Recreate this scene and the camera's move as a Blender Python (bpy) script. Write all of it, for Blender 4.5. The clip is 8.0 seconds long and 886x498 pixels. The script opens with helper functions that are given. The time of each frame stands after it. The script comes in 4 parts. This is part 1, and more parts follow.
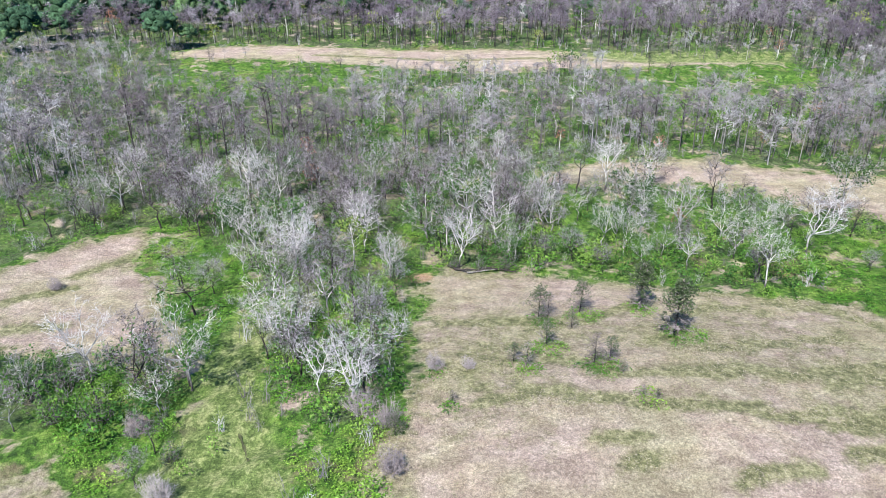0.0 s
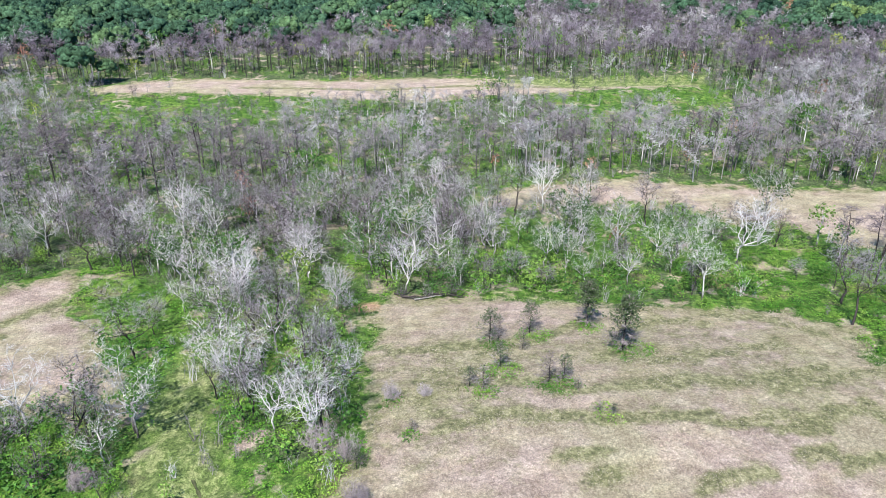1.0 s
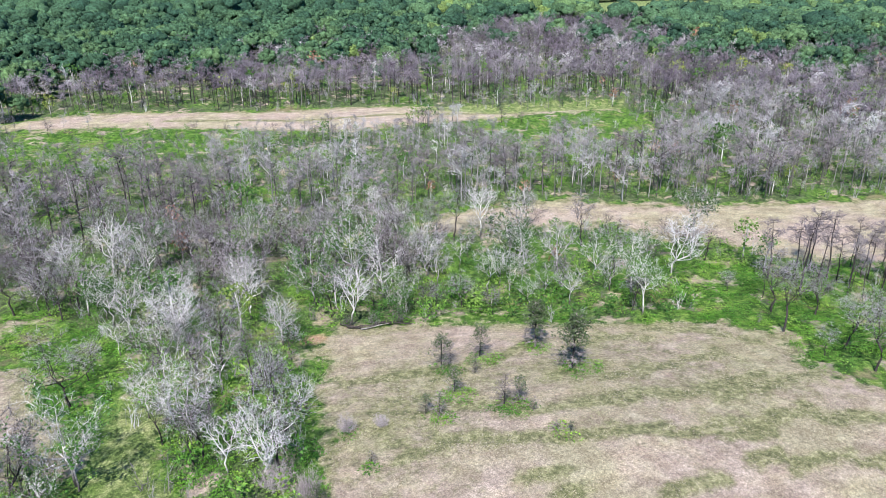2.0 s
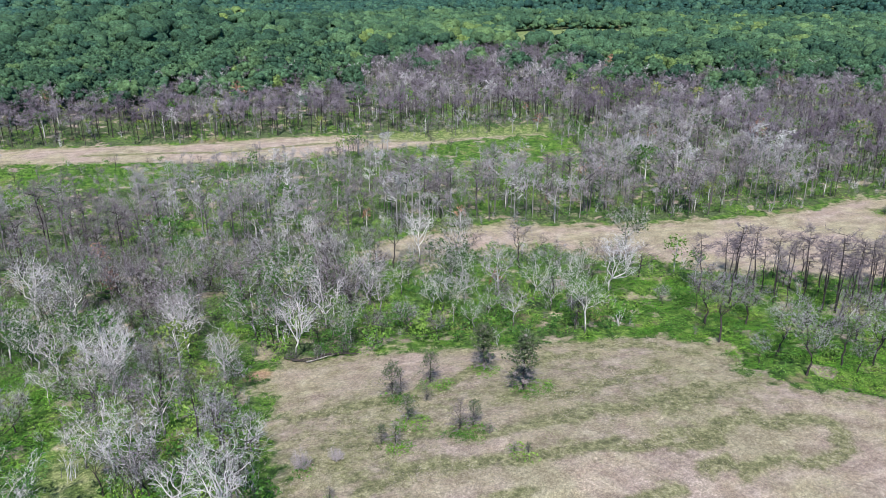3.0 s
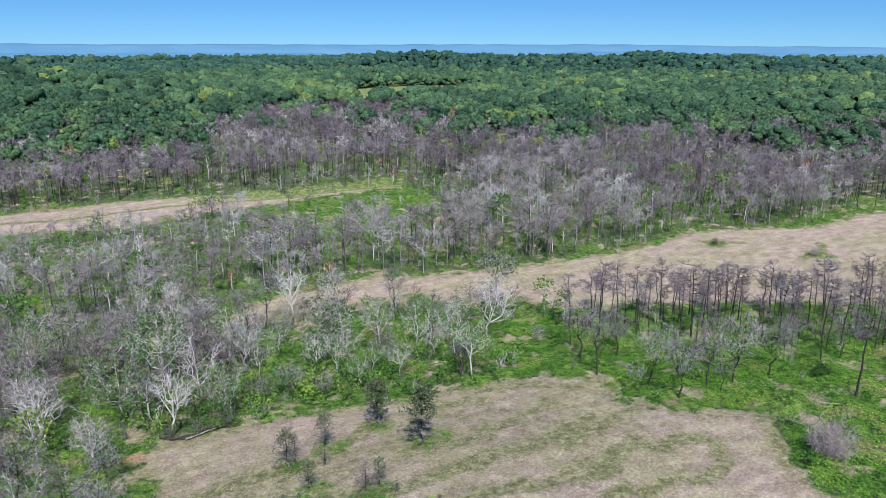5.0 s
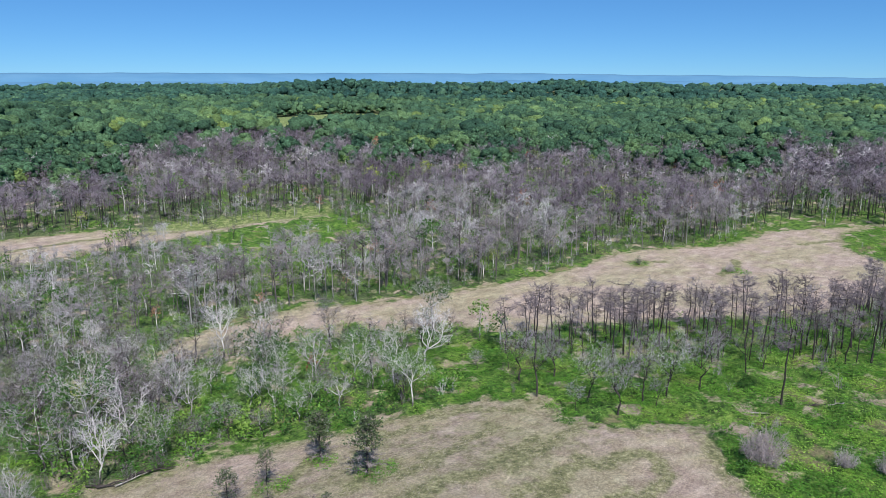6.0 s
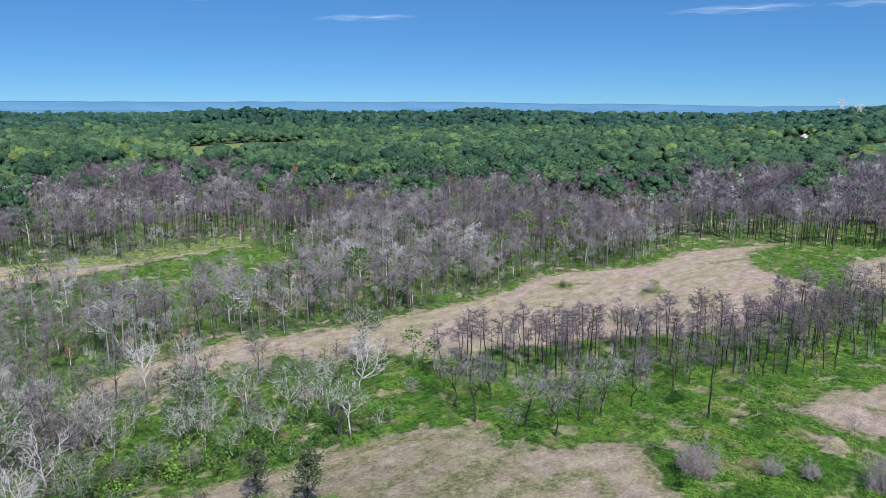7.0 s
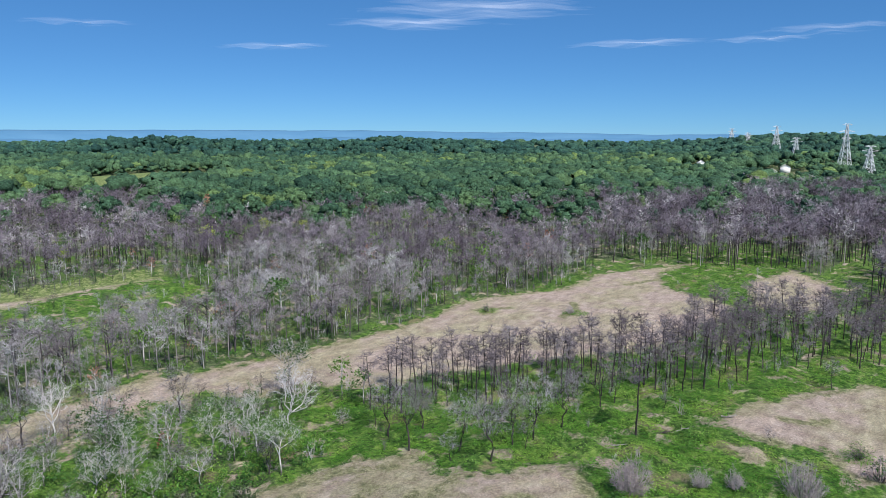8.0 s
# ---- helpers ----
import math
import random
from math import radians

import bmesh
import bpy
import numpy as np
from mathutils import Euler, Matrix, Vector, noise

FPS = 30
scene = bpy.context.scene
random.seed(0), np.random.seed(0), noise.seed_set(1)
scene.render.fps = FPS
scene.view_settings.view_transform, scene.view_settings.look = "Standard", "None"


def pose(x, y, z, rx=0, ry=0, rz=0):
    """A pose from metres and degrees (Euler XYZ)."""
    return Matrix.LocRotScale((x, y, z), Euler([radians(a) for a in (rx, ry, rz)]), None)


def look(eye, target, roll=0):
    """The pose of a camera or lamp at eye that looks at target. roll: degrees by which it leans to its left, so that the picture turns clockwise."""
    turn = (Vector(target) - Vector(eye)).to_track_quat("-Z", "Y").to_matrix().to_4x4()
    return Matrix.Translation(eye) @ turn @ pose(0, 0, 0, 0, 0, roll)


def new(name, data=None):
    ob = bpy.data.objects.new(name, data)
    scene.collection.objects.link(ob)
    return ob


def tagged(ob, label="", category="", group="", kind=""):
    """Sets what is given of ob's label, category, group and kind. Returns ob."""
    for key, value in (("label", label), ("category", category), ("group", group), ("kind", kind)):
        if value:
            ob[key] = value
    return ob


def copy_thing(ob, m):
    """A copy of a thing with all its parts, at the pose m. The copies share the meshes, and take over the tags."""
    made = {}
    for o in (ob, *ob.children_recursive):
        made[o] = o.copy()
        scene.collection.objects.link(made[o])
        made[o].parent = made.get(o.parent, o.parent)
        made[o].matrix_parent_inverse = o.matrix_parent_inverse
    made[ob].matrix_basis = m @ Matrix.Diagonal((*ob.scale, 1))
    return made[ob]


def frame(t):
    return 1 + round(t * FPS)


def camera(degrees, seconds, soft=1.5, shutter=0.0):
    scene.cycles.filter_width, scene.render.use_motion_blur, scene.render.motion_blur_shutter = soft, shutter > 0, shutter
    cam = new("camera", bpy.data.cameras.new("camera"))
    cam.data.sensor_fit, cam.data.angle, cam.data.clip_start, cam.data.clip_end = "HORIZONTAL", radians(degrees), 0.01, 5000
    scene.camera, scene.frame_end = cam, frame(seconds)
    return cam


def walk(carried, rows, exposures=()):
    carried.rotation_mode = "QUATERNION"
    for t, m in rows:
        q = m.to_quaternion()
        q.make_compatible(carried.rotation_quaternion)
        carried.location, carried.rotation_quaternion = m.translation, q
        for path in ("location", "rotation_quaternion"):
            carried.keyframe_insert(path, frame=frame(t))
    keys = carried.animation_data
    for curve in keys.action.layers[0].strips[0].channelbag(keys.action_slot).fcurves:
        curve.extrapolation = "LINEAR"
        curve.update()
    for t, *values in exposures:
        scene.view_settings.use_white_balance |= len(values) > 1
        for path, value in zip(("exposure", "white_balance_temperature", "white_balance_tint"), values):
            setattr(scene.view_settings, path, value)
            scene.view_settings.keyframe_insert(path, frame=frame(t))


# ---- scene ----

cam = camera(63.64, 8.0, soft=0.6)
# seconds, x, y, z, pitch, yaw
PATH = [
    (0.0, 0.000, 0.000, 53.000, -26.581, 0.000),
    (0.5, -1.126, -0.026, 52.924, -25.462, -3.047),
    (1.0, -2.342, 0.066, 52.850, -24.354, -6.147),
    (1.5, -3.613, 0.263, 52.776, -23.256, -9.281),
    (2.0, -4.909, 0.554, 52.703, -22.165, -12.437),
    (2.5, -6.201, 0.928, 52.631, -21.081, -15.603),
    (3.0, -7.468, 1.377, 52.560, -20.002, -18.773),
    (3.5, -8.693, 1.895, 52.489, -18.926, -21.942),
    (4.0, -9.864, 2.475, 52.420, -17.852, -25.112),
    (4.5, -10.972, 3.115, 52.352, -16.779, -28.284),
    (5.0, -12.014, 3.813, 52.284, -15.704, -31.465),
    (5.5, -12.992, 4.567, 52.217, -14.627, -34.665),
    (6.0, -13.911, 5.380, 52.152, -13.546, -37.899),
    (6.5, -14.782, 6.254, 52.087, -12.460, -41.181),
    (7.0, -15.621, 7.194, 52.023, -11.366, -44.533),
    (7.5, -16.448, 8.206, 51.960, -10.264, -47.978),
    (8.0, -17.287, 9.297, 51.897, -9.152, -51.543),
]
EXPOSURES = [(0.0, 0.88), (1.5, 0.88), (3.0, 0.53), (3.5, 0.28), (4.5, 0.42), (6.5, 0.32), (8.0, 0.26)]
walk(cam, [(t, pose(x, y, z, 90 + pitch, 0, yaw)) for t, x, y, z, pitch, yaw in PATH], EXPOSURES)

# ---- world and sun ----
SUN_FROM = Vector((-0.40, -0.92, 1.25)).normalized()
world = bpy.data.worlds.new("sky")
scene.world = world
world.use_nodes = True
sky = world.node_tree.nodes.new("ShaderNodeTexSky")
sky.sky_type, sky.sun_disc = "NISHITA", False
sky.sun_elevation = math.asin(SUN_FROM.z)
sky.sun_rotation = math.atan2(SUN_FROM.x, SUN_FROM.y)
sky.altitude, sky.air_density, sky.dust_density, sky.ozone_density = 5000, 1.0, 0.0, 3.0
back = world.node_tree.nodes["Background"]
back.inputs["Strength"].default_value = 0.07
clear = world.node_tree.nodes.new("ShaderNodeMix")
clear.data_type, clear.blend_type = "RGBA", "MULTIPLY"
clear.inputs["Factor"].default_value = 1.0
clear.inputs[7].default_value = (0.55, 0.89, 1.11, 1)
world.node_tree.links.new(sky.outputs["Color"], clear.inputs[6])
even = world.node_tree.nodes.new("ShaderNodeMix")
even.data_type = "RGBA"
even.inputs["Factor"].default_value = 0.32
even.inputs[7].default_value = (1.0, 4.0, 9.8, 1)
world.node_tree.links.new(clear.outputs[2], even.inputs[6])
world.node_tree.links.new(even.outputs[2], back.inputs["Color"])
sun = new("sun", bpy.data.lights.new("sun", "SUN"))
sun.data.energy, sun.data.angle, sun.data.color = 5.0, radians(0.53), (1.0, 0.96, 0.93)
sun.matrix_world = look(SUN_FROM * 900, (0, 0, 0))

rng = np.random.default_rng(11)


# ---- materials ----
class Nodes:
    def __init__(self, name, rough=0.8):
        self.mat = bpy.data.materials.new(name)
        self.mat.use_nodes = True
        self.tree = self.mat.node_tree
        self.bsdf = self.tree.nodes["Principled BSDF"]
        self.bsdf.inputs["Roughness"].default_value = rough
        self.bsdf.inputs["Specular IOR Level"].default_value = 0.25
        self.place = self.add("ShaderNodeTexCoord").outputs["Object"]

    def add(self, kind):
        return self.tree.nodes.new(kind)

    def link(self, a, b):
        self.tree.links.new(a, b)

    def noise(self, scale, detail=4, rough=0.55, vec=None, stretch=None, turn=0):
        n = self.add("ShaderNodeTexNoise")
        n.inputs["Scale"].default_value = scale
        n.inputs["Detail"].default_value = detail
        n.inputs["Roughness"].default_value = rough
        src = vec or self.place
        if stretch:
            m = self.add("ShaderNodeMapping")
            m.inputs["Scale"].default_value = stretch
            m.inputs["Rotation"].default_value = (0, 0, radians(turn))
            self.link(src, m.inputs["Vector"])
            src = m.outputs["Vector"]
        self.link(src, n.inputs["Vector"])
        return n.outputs["Fac"]

    def ramp(self, fac, stops):
        r = self.add("ShaderNodeValToRGB")
        els = r.color_ramp.elements
        while len(els) < len(stops):
            els.new(0.5)
        for e, (at, col) in zip(els, stops):
            e.position = at
            e.color = (*col, 1) if isinstance(col, tuple) else (col, col, col, 1)
        self.link(fac, r.inputs["Fac"])
        return r.outputs["Color"]

    def mix(self, fac, a, b, how="MIX"):
        m = self.add("ShaderNodeMix")
        m.data_type, m.blend_type = "RGBA", how
        for sock, val in ((m.inputs["Factor"], fac), (m.inputs[6], a), (m.inputs[7], b)):
            if isinstance(val, bpy.types.NodeSocket):
                self.link(val, sock)
            elif isinstance(val, tuple):
                sock.default_value = (*val, 1)
            else:
                sock.default_value = val
        return m.outputs[2]

    def math(self, op, a, b=0.0, c=0.0):
        m = self.add("ShaderNodeMath")
        m.operation = op
        for sock, val in zip(m.inputs, (a, b, c)):
            if isinstance(val, bpy.types.NodeSocket):
                self.link(val, sock)
            else:
                sock.default_value = val
        return m.outputs[0]

    def attr(self, name):
        a = self.add("ShaderNodeAttribute")
        a.attribute_name = name
        return a.outputs["Fac"]

    def island(self):
        return self.add("ShaderNodeNewGeometry").outputs["Random Per Island"]

    def object_random(self):
        return self.add("ShaderNodeObjectInfo").outputs["Random"]

    def bump(self, height, strength, dist):
        b = self.add("ShaderNodeBump")
        b.inputs["Strength"].default_value, b.inputs["Distance"].default_value = strength, dist
        self.link(height, b.inputs["Height"])
        self.link(b.outputs["Normal"], self.bsdf.inputs["Normal"])

    def done(self, color, thin=0.0):
        self.link(color, self.bsdf.inputs["Base Color"])
        if thin:
            t = self.add("ShaderNodeBsdfTranslucent")
            self.link(color, t.inputs["Color"])
            mx = self.add("ShaderNodeMixShader")
            mx.inputs["Fac"].default_value = thin
            self.link(self.bsdf.outputs["BSDF"], mx.inputs[1])
            self.link(t.outputs["BSDF"], mx.inputs[2])
            self.link(mx.outputs["Shader"], self.tree.nodes["Material Output"].inputs["Surface"])
        return self.mat


def ground_material():
    n = Nodes("meadow_and_forest_floor", 0.95)
    edge = n.math("ADD", n.attr("field"), n.math("MULTIPLY", n.math("SUBTRACT", n.noise(0.2, 4), 0.5), 15.0))
    edge = n.math("ADD", edge, n.math("MULTIPLY", n.math("SUBTRACT", n.noise(1.1, 4), 0.5), 3.0))
    inside = n.ramp(n.math("MULTIPLY_ADD", edge, 0.3, 0.5), [(0.3, 0.0), (0.7, 1.0)])
    # dry mown thatch
    dry = n.ramp(n.noise(0.35, 6, 0.65), [(0.38, (0.295, 0.245, 0.200)), (0.5, (0.35, 0.298, 0.245)), (0.62, (0.405, 0.352, 0.292))])
    fibre = n.noise(2.4, 8, 0.8)
    straw = n.noise(6.5, 5, 0.7)
    grit = n.mix(1.0, n.ramp(fibre, [(0.40, 0.50), (0.5, 1.0), (0.60, 1.5)]), n.ramp(straw, [(0.38, 0.55), (0.5, 1.0), (0.62, 1.5)]), "MULTIPLY")
    swath = n.noise(1.0, 5, 0.6, stretch=(0.16, 0.5, 0.1), turn=-18)
    dry = n.mix(0.8, dry, n.ramp(swath, [(0.40, (0.80, 0.79, 0.78)), (0.52, (0.98, 0.98, 0.98)), (0.62, (1.10, 1.09, 1.04))]), "MULTIPLY")
    band = n.math("ADD", n.attr("grassy"), n.math("MULTIPLY", n.math("SUBTRACT", n.noise(0.5, 7, 0.75), 0.5), 1.7))
    wet = n.ramp(band, [(0.18, 0.0), (0.62, 0.92)])
    blush = n.ramp(n.noise(0.07, 4, 0.6), [(0.42, (1.05, 0.98, 1.0)), (0.58, (0.94, 0.97, 0.80))])
    dry = n.mix(1.0, dry, blush, "MULTIPLY")
    grass = n.ramp(n.noise(0.9, 6, 0.7), [(0.40, (0.095, 0.105, 0.045)), (0.5, (0.17, 0.175, 0.08)), (0.60, (0.29, 0.28, 0.155))])
    meadow = n.mix(wet, dry, grass)
    # leafy floor
    leafy = n.ramp(n.noise(0.8, 7, 0.7), [(0.38, (0.026, 0.060, 0.012)), (0.5, (0.065, 0.14, 0.02)), (0.62, (0.16, 0.25, 0.05))])
    soil = n.ramp(n.noise(0.12, 6, 0.65), [(0.56, 0.0), (0.63, 0.75)])
    leafy = n.mix(soil, leafy, (0.20, 0.16, 0.10))
    litter = n.ramp(n.noise(1.3, 7, 0.75), [(0.40, (0.03, 0.042, 0.02)), (0.5, (0.064, 0.094, 0.038)), (0.60, (0.13, 0.165, 0.078))])
    under = n.ramp(n.math("ADD", n.attr("woods"), n.math("MULTIPLY", n.math("SUBTRACT", n.noise(0.25, 5, 0.65), 0.5), 1.6)), [(0.35, 0.0), (0.75, 0.9)])
    leafy = n.mix(under, leafy, litter)
    colour = n.mix(inside, leafy, meadow)
    colour = n.mix(n.ramp(n.math("ADD", n.attr("clay"), n.math("MULTIPLY", n.math("SUBTRACT", n.noise(0.8, 5), 0.5), 0.8)), [(0.35, 0.0), (0.7, 0.85)]), colour, (0.40, 0.25, 0.17))
    pale = n.ramp(n.math("ADD", n.attr("pale"), n.math("MULTIPLY", n.math("SUBTRACT", n.noise(0.3, 5, 0.7), 0.5), 1.4)), [(0.3, 0.0), (0.8, 0.9)])
    colour = n.mix(pale, colour, n.ramp(n.noise(0.6, 7, 0.72), [(0.40, (0.085, 0.125, 0.035)), (0.5, (0.15, 0.20, 0.062)), (0.60, (0.27, 0.295, 0.125))]))
    colour = n.mix(0.62, colour, grit, "MULTIPLY")
    n.bump(n.math("ADD", fibre, n.noise(0.9, 7, 0.75)), 0.8, 0.35)
    return n.done(colour)


def bark_material(name, stops, bleach, burnt=0.0):
    """Weathered bark; burnt: metres up to which the fire blackened it."""
    n = Nodes(name, 0.9)
    tone = n.ramp(n.object_random(), stops)
    grain = n.noise(1.6, 6, 0.7, stretch=(1, 1, 0.2))
    colour = n.mix(n.ramp(grain, [(0.47, 0.0), (0.56, 1.0)]), tone, bleach)
    if burnt:
        sep = n.add("ShaderNodeSeparateXYZ")
        n.link(n.place, sep.inputs[0])
        height = n.math("ADD", n.math("DIVIDE", sep.outputs["Z"], burnt), n.math("MULTIPLY", n.noise(0.9, 4), 1.6))
        soot = n.ramp(n.math("MULTIPLY", height, 0.5), [(0.55, 0.9), (0.85, 0.0)])
        colour = n.mix(soot, colour, (0.035, 0.03, 0.028))
    n.bump(n.noise(9, 5, 0.7, stretch=(1, 1, 0.15)), 0.6, 0.03)
    return n.done(colour)


def twig_material(name, stops, per_tree=True):
    n = Nodes(name, 0.95)
    tone = n.ramp(n.object_random() if per_tree else n.attr("tone"), stops)
    colour = n.mix(0.8, tone, n.ramp(n.island(), [(0.0, 0.66), (1.0, 1.30)]), "MULTIPLY")
    return n.done(colour)


def leaf_material(name, stops, thin=0.25, tone=False, tree=False):
    n = Nodes(name, 0.55)
    base = n.ramp(n.attr("tone") if tone else n.object_random() if tree else n.noise(0.12, 4, 0.6), stops)
    colour = n.mix(0.75, base, n.ramp(n.island(), [(0.0, 0.45), (0.6, 1.0), (1.0, 1.5)]), "MULTIPLY")
    return n.done(colour, thin)


GROUND = ground_material()
GREY_STOPS = [(0.0, (0.14, 0.118, 0.130)), (0.3, (0.215, 0.195, 0.208)), (0.6, (0.325, 0.312, 0.325)), (0.85, (0.43, 0.425, 0.435)), (1.0, (0.55, 0.545, 0.54))]
BARK = bark_material("weathered_bark", [(0.0, (0.10, 0.09, 0.09)), (0.3, (0.26, 0.245, 0.245)), (0.65, (0.45, 0.435, 0.43)), (1.0, (0.66, 0.64, 0.62))], (0.62, 0.60, 0.585), 2.0)
CHAR = bark_material("charred_bark", [(0.0, (0.022, 0.020, 0.020)), (1.0, (0.05, 0.043, 0.042))], (0.06, 0.05, 0.048))
TWIG = twig_material("grey_twigs", [(0.0, (0.25, 0.225, 0.245)), (0.3, (0.36, 0.34, 0.36)), (0.7, (0.49, 0.48, 0.49)), (1.0, (0.61, 0.605, 0.60))])
TWIG_FUZZ = twig_material("blue_grey_twigs", [(0.0, (0.21, 0.19, 0.21)), (0.6, (0.31, 0.295, 0.32)), (1.0, (0.43, 0.42, 0.44))])
TWIG_WOODS = twig_material("grey_woods_twigs", GREY_STOPS, False)
PURPLE_STOPS = [(0.0, (0.12, 0.098, 0.124)), (0.4, (0.185, 0.156, 0.19)), (0.75, (0.29, 0.262, 0.292)), (1.0, (0.48, 0.46, 0.47))]
TWIG_PINE = twig_material("scorched_pine_twigs", [(0.0, (0.12, 0.10, 0.115)), (0.6, (0.19, 0.162, 0.185)), (1.0, (0.29, 0.262, 0.28))])
TWIG_MAUVE = twig_material("mauve_twigs", [(0.0, (0.19, 0.162, 0.185)), (0.6, (0.29, 0.255, 0.285)), (1.0, (0.46, 0.425, 0.445))])
TWIG_PURPLE = twig_material("scorched_woods_twigs", PURPLE_STOPS, False)
VINE = leaf_material("vine_leaves", [(0.40, (0.065, 0.19, 0.020)), (0.5, (0.12, 0.29, 0.030)), (0.60, (0.23, 0.38, 0.058))], 0.32)
SHRUB = leaf_material("shrub_leaves", [(0.40, (0.055, 0.145, 0.03)), (0.5, (0.105, 0.245, 0.038)), (0.60, (0.20, 0.33, 0.062))], 0.28)
WOOD_BOLES = twig_material("grey_woods_boles", [(0.0, (0.05, 0.045, 0.043)), (0.45, (0.16, 0.15, 0.148)), (0.75, (0.36, 0.345, 0.34)), (1.0, (0.66, 0.64, 0.62))], False)
CHAR_BOLES = twig_material("charred_boles", [(0.0, (0.022, 0.02, 0.02)), (0.8, (0.075, 0.066, 0.064)), (1.0, (0.4, 0.38, 0.36))], False)
DRYGRASS = leaf_material("dry_grass", [(0.38, (0.40, 0.345, 0.285)), (0.52, (0.40, 0.35, 0.26)), (0.66, (0.27, 0.27, 0.14))], 0.2)
FOLIAGE = leaf_material("tree_foliage", [(0.0, (0.04, 0.095, 0.022)), (0.6, (0.065, 0.16, 0.032)), (1.0, (0.14, 0.26, 0.045))], 0.2, tree=True)
FOREST_STOPS = [(0.0, (0.030, 0.070, 0.044)), (0.40, (0.055, 0.112, 0.060)), (0.72, (0.085, 0.152, 0.068)), (0.93, (0.135, 0.20, 0.062)), (0.97, (0.28, 0.15, 0.09)), (1.0, (0.32, 0.14, 0.09))]


def forest_material(name, stops, grain):
    n = Nodes(name, 0.75)
    n.bsdf.inputs["Specular IOR Level"].default_value = 0.08
    base = n.ramp(n.attr("tone"), stops)
    leaf = n.noise(grain, 6, 0.7)
    colour = n.mix(0.9, base, n.ramp(leaf, [(0.38, 0.42), (0.5, 0.95), (0.62, 1.6)]), "MULTIPLY")
    colour = n.mix(0.9, colour, n.ramp(n.island(), [(0.0, 0.72), (1.0, 1.26)]), "MULTIPLY")
    n.bump(leaf, 0.9, 0.9 / grain)
    return n.done(colour)


FOREST = forest_material("forest_foliage", FOREST_STOPS, 0.75)
# distance haze is put into the foliage colour as a bluer green
FOREST_HAZED = forest_material("haze_tinted_foliage", [(0.0, (0.024, 0.066, 0.054)), (0.5, (0.042, 0.098, 0.066)), (1.0, (0.085, 0.155, 0.078))], 0.4)


# ---- plan ----
MEADOW_SOUTH = [(-6, 15), (-5, 50), (-8, 54), (-4, 61), (-5, 72), (-4, 79), (-3, 88), (-4, 98), (-2, 101), (10, 99), (19, 99), (29, 96), (38, 93.5), (51, 91), (60, 88), (66, 80), (62, 72), (68, 64.5), (76, 58), (71, 53), (66, 47), (66, 15)]
MEADOW_WEST = [(-120, 100), (-70, 99), (-65, 107), (-53, 116), (-50, 110), (-50, 102), (-44, 97), (-38, 85), (-33, 78), (-31, 72), (-45, 74), (-57, 76), (-120, 78)]
MEADOW_MIDDLE = [(15, 139), (24, 147), (34, 152), (60, 155), (74, 149), (107, 142), (125, 139), (139, 139), (162, 141), (195, 125), (225, 127), (260, 111), (270, 108), (240, 109), (217, 98), (206, 72), (190, 68), (180, 70), (159, 71), (140, 76), (120, 92), (100, 105), (86, 113), (80, 124), (67, 129), (64, 138), (45, 139), (26, 138)]
MEADOW_EAST = [(243, 79), (280, 71), (253, 52), (213, 47), (206, 67)]
MEADOW_SOUTHEAST = [(104, 40), (106, 48), (118, 46), (134, 38), (150, 28), (150, 5), (100, 8), (100, 19), (98, 24), (107, 29), (103, 33)]
MEADOW_NORTH = [(-95, 262), (-80, 268), (-58, 270), (-36, 266), (-5, 260), (14, 263), (43, 259), (58, 252), (66, 244), (106, 242), (114, 238), (84, 236), (56, 233), (18, 228), (-11, 233), (-40, 243), (-70, 248), (-95, 250)]
MEADOW_CORNER = [(-75, 58), (-50, 55), (-40, 54), (-36, 48), (-42, 35), (-75, 35)]
MEADOWS = [MEADOW_CORNER, MEADOW_SOUTH, MEADOW_WEST, MEADOW_MIDDLE, MEADOW_EAST, MEADOW_SOUTHEAST, MEADOW_NORTH]
PALE_GRASS = [[(-24, 42), (-12, 42), (-18, 60), (-22, 70), (-22, 80), (-17, 96), (-24, 98), (-29, 84), (-29, 70), (-28, 60), (-36, 42)], [(37, 256), (84, 257), (123, 255), (116, 239), (66, 241)], [(332, 769), (378, 755), (480, 762), (424, 670), (370, 654), (296, 627), (304, 686)], [(970, 1041), (1021, 1029), (842, 853), (800, 880)]]
GRASSY = [[(4, 62.6), (11.5, 64.7), (17.6, 63), (23, 61.5), (29, 62), (34.6, 60.5), (40, 59), (46, 58)], [(19, 68.4), (26.7, 68.4), (35.8, 68.7), (42.4, 68.2), (53.5, 70.7)],
          [(0, 82.8), (7.7, 82), (14, 82.3), (22.8, 84.8), (28.6, 88.9)], [(31.4, 83.7), (39, 88), (45.3, 85.4)], [(47, 89.3), (54, 87), (59.6, 81)], [(28.5, 50.8), (33, 52.2), (36, 52.3)],
          [(18, 52.6), (21, 53.3)], [(16.3, 56.5), (20.8, 56)], [(54, 62.4), (54.8, 59.2), (60.5, 59.3), (62.7, 57.5), (60, 52.8), (54.5, 51.3), (51.5, 53.2)], [(45, 66.3), (52.5, 68.4), (60, 69)],
          [(41, 61.2), (45.7, 60), (53.3, 62)]]
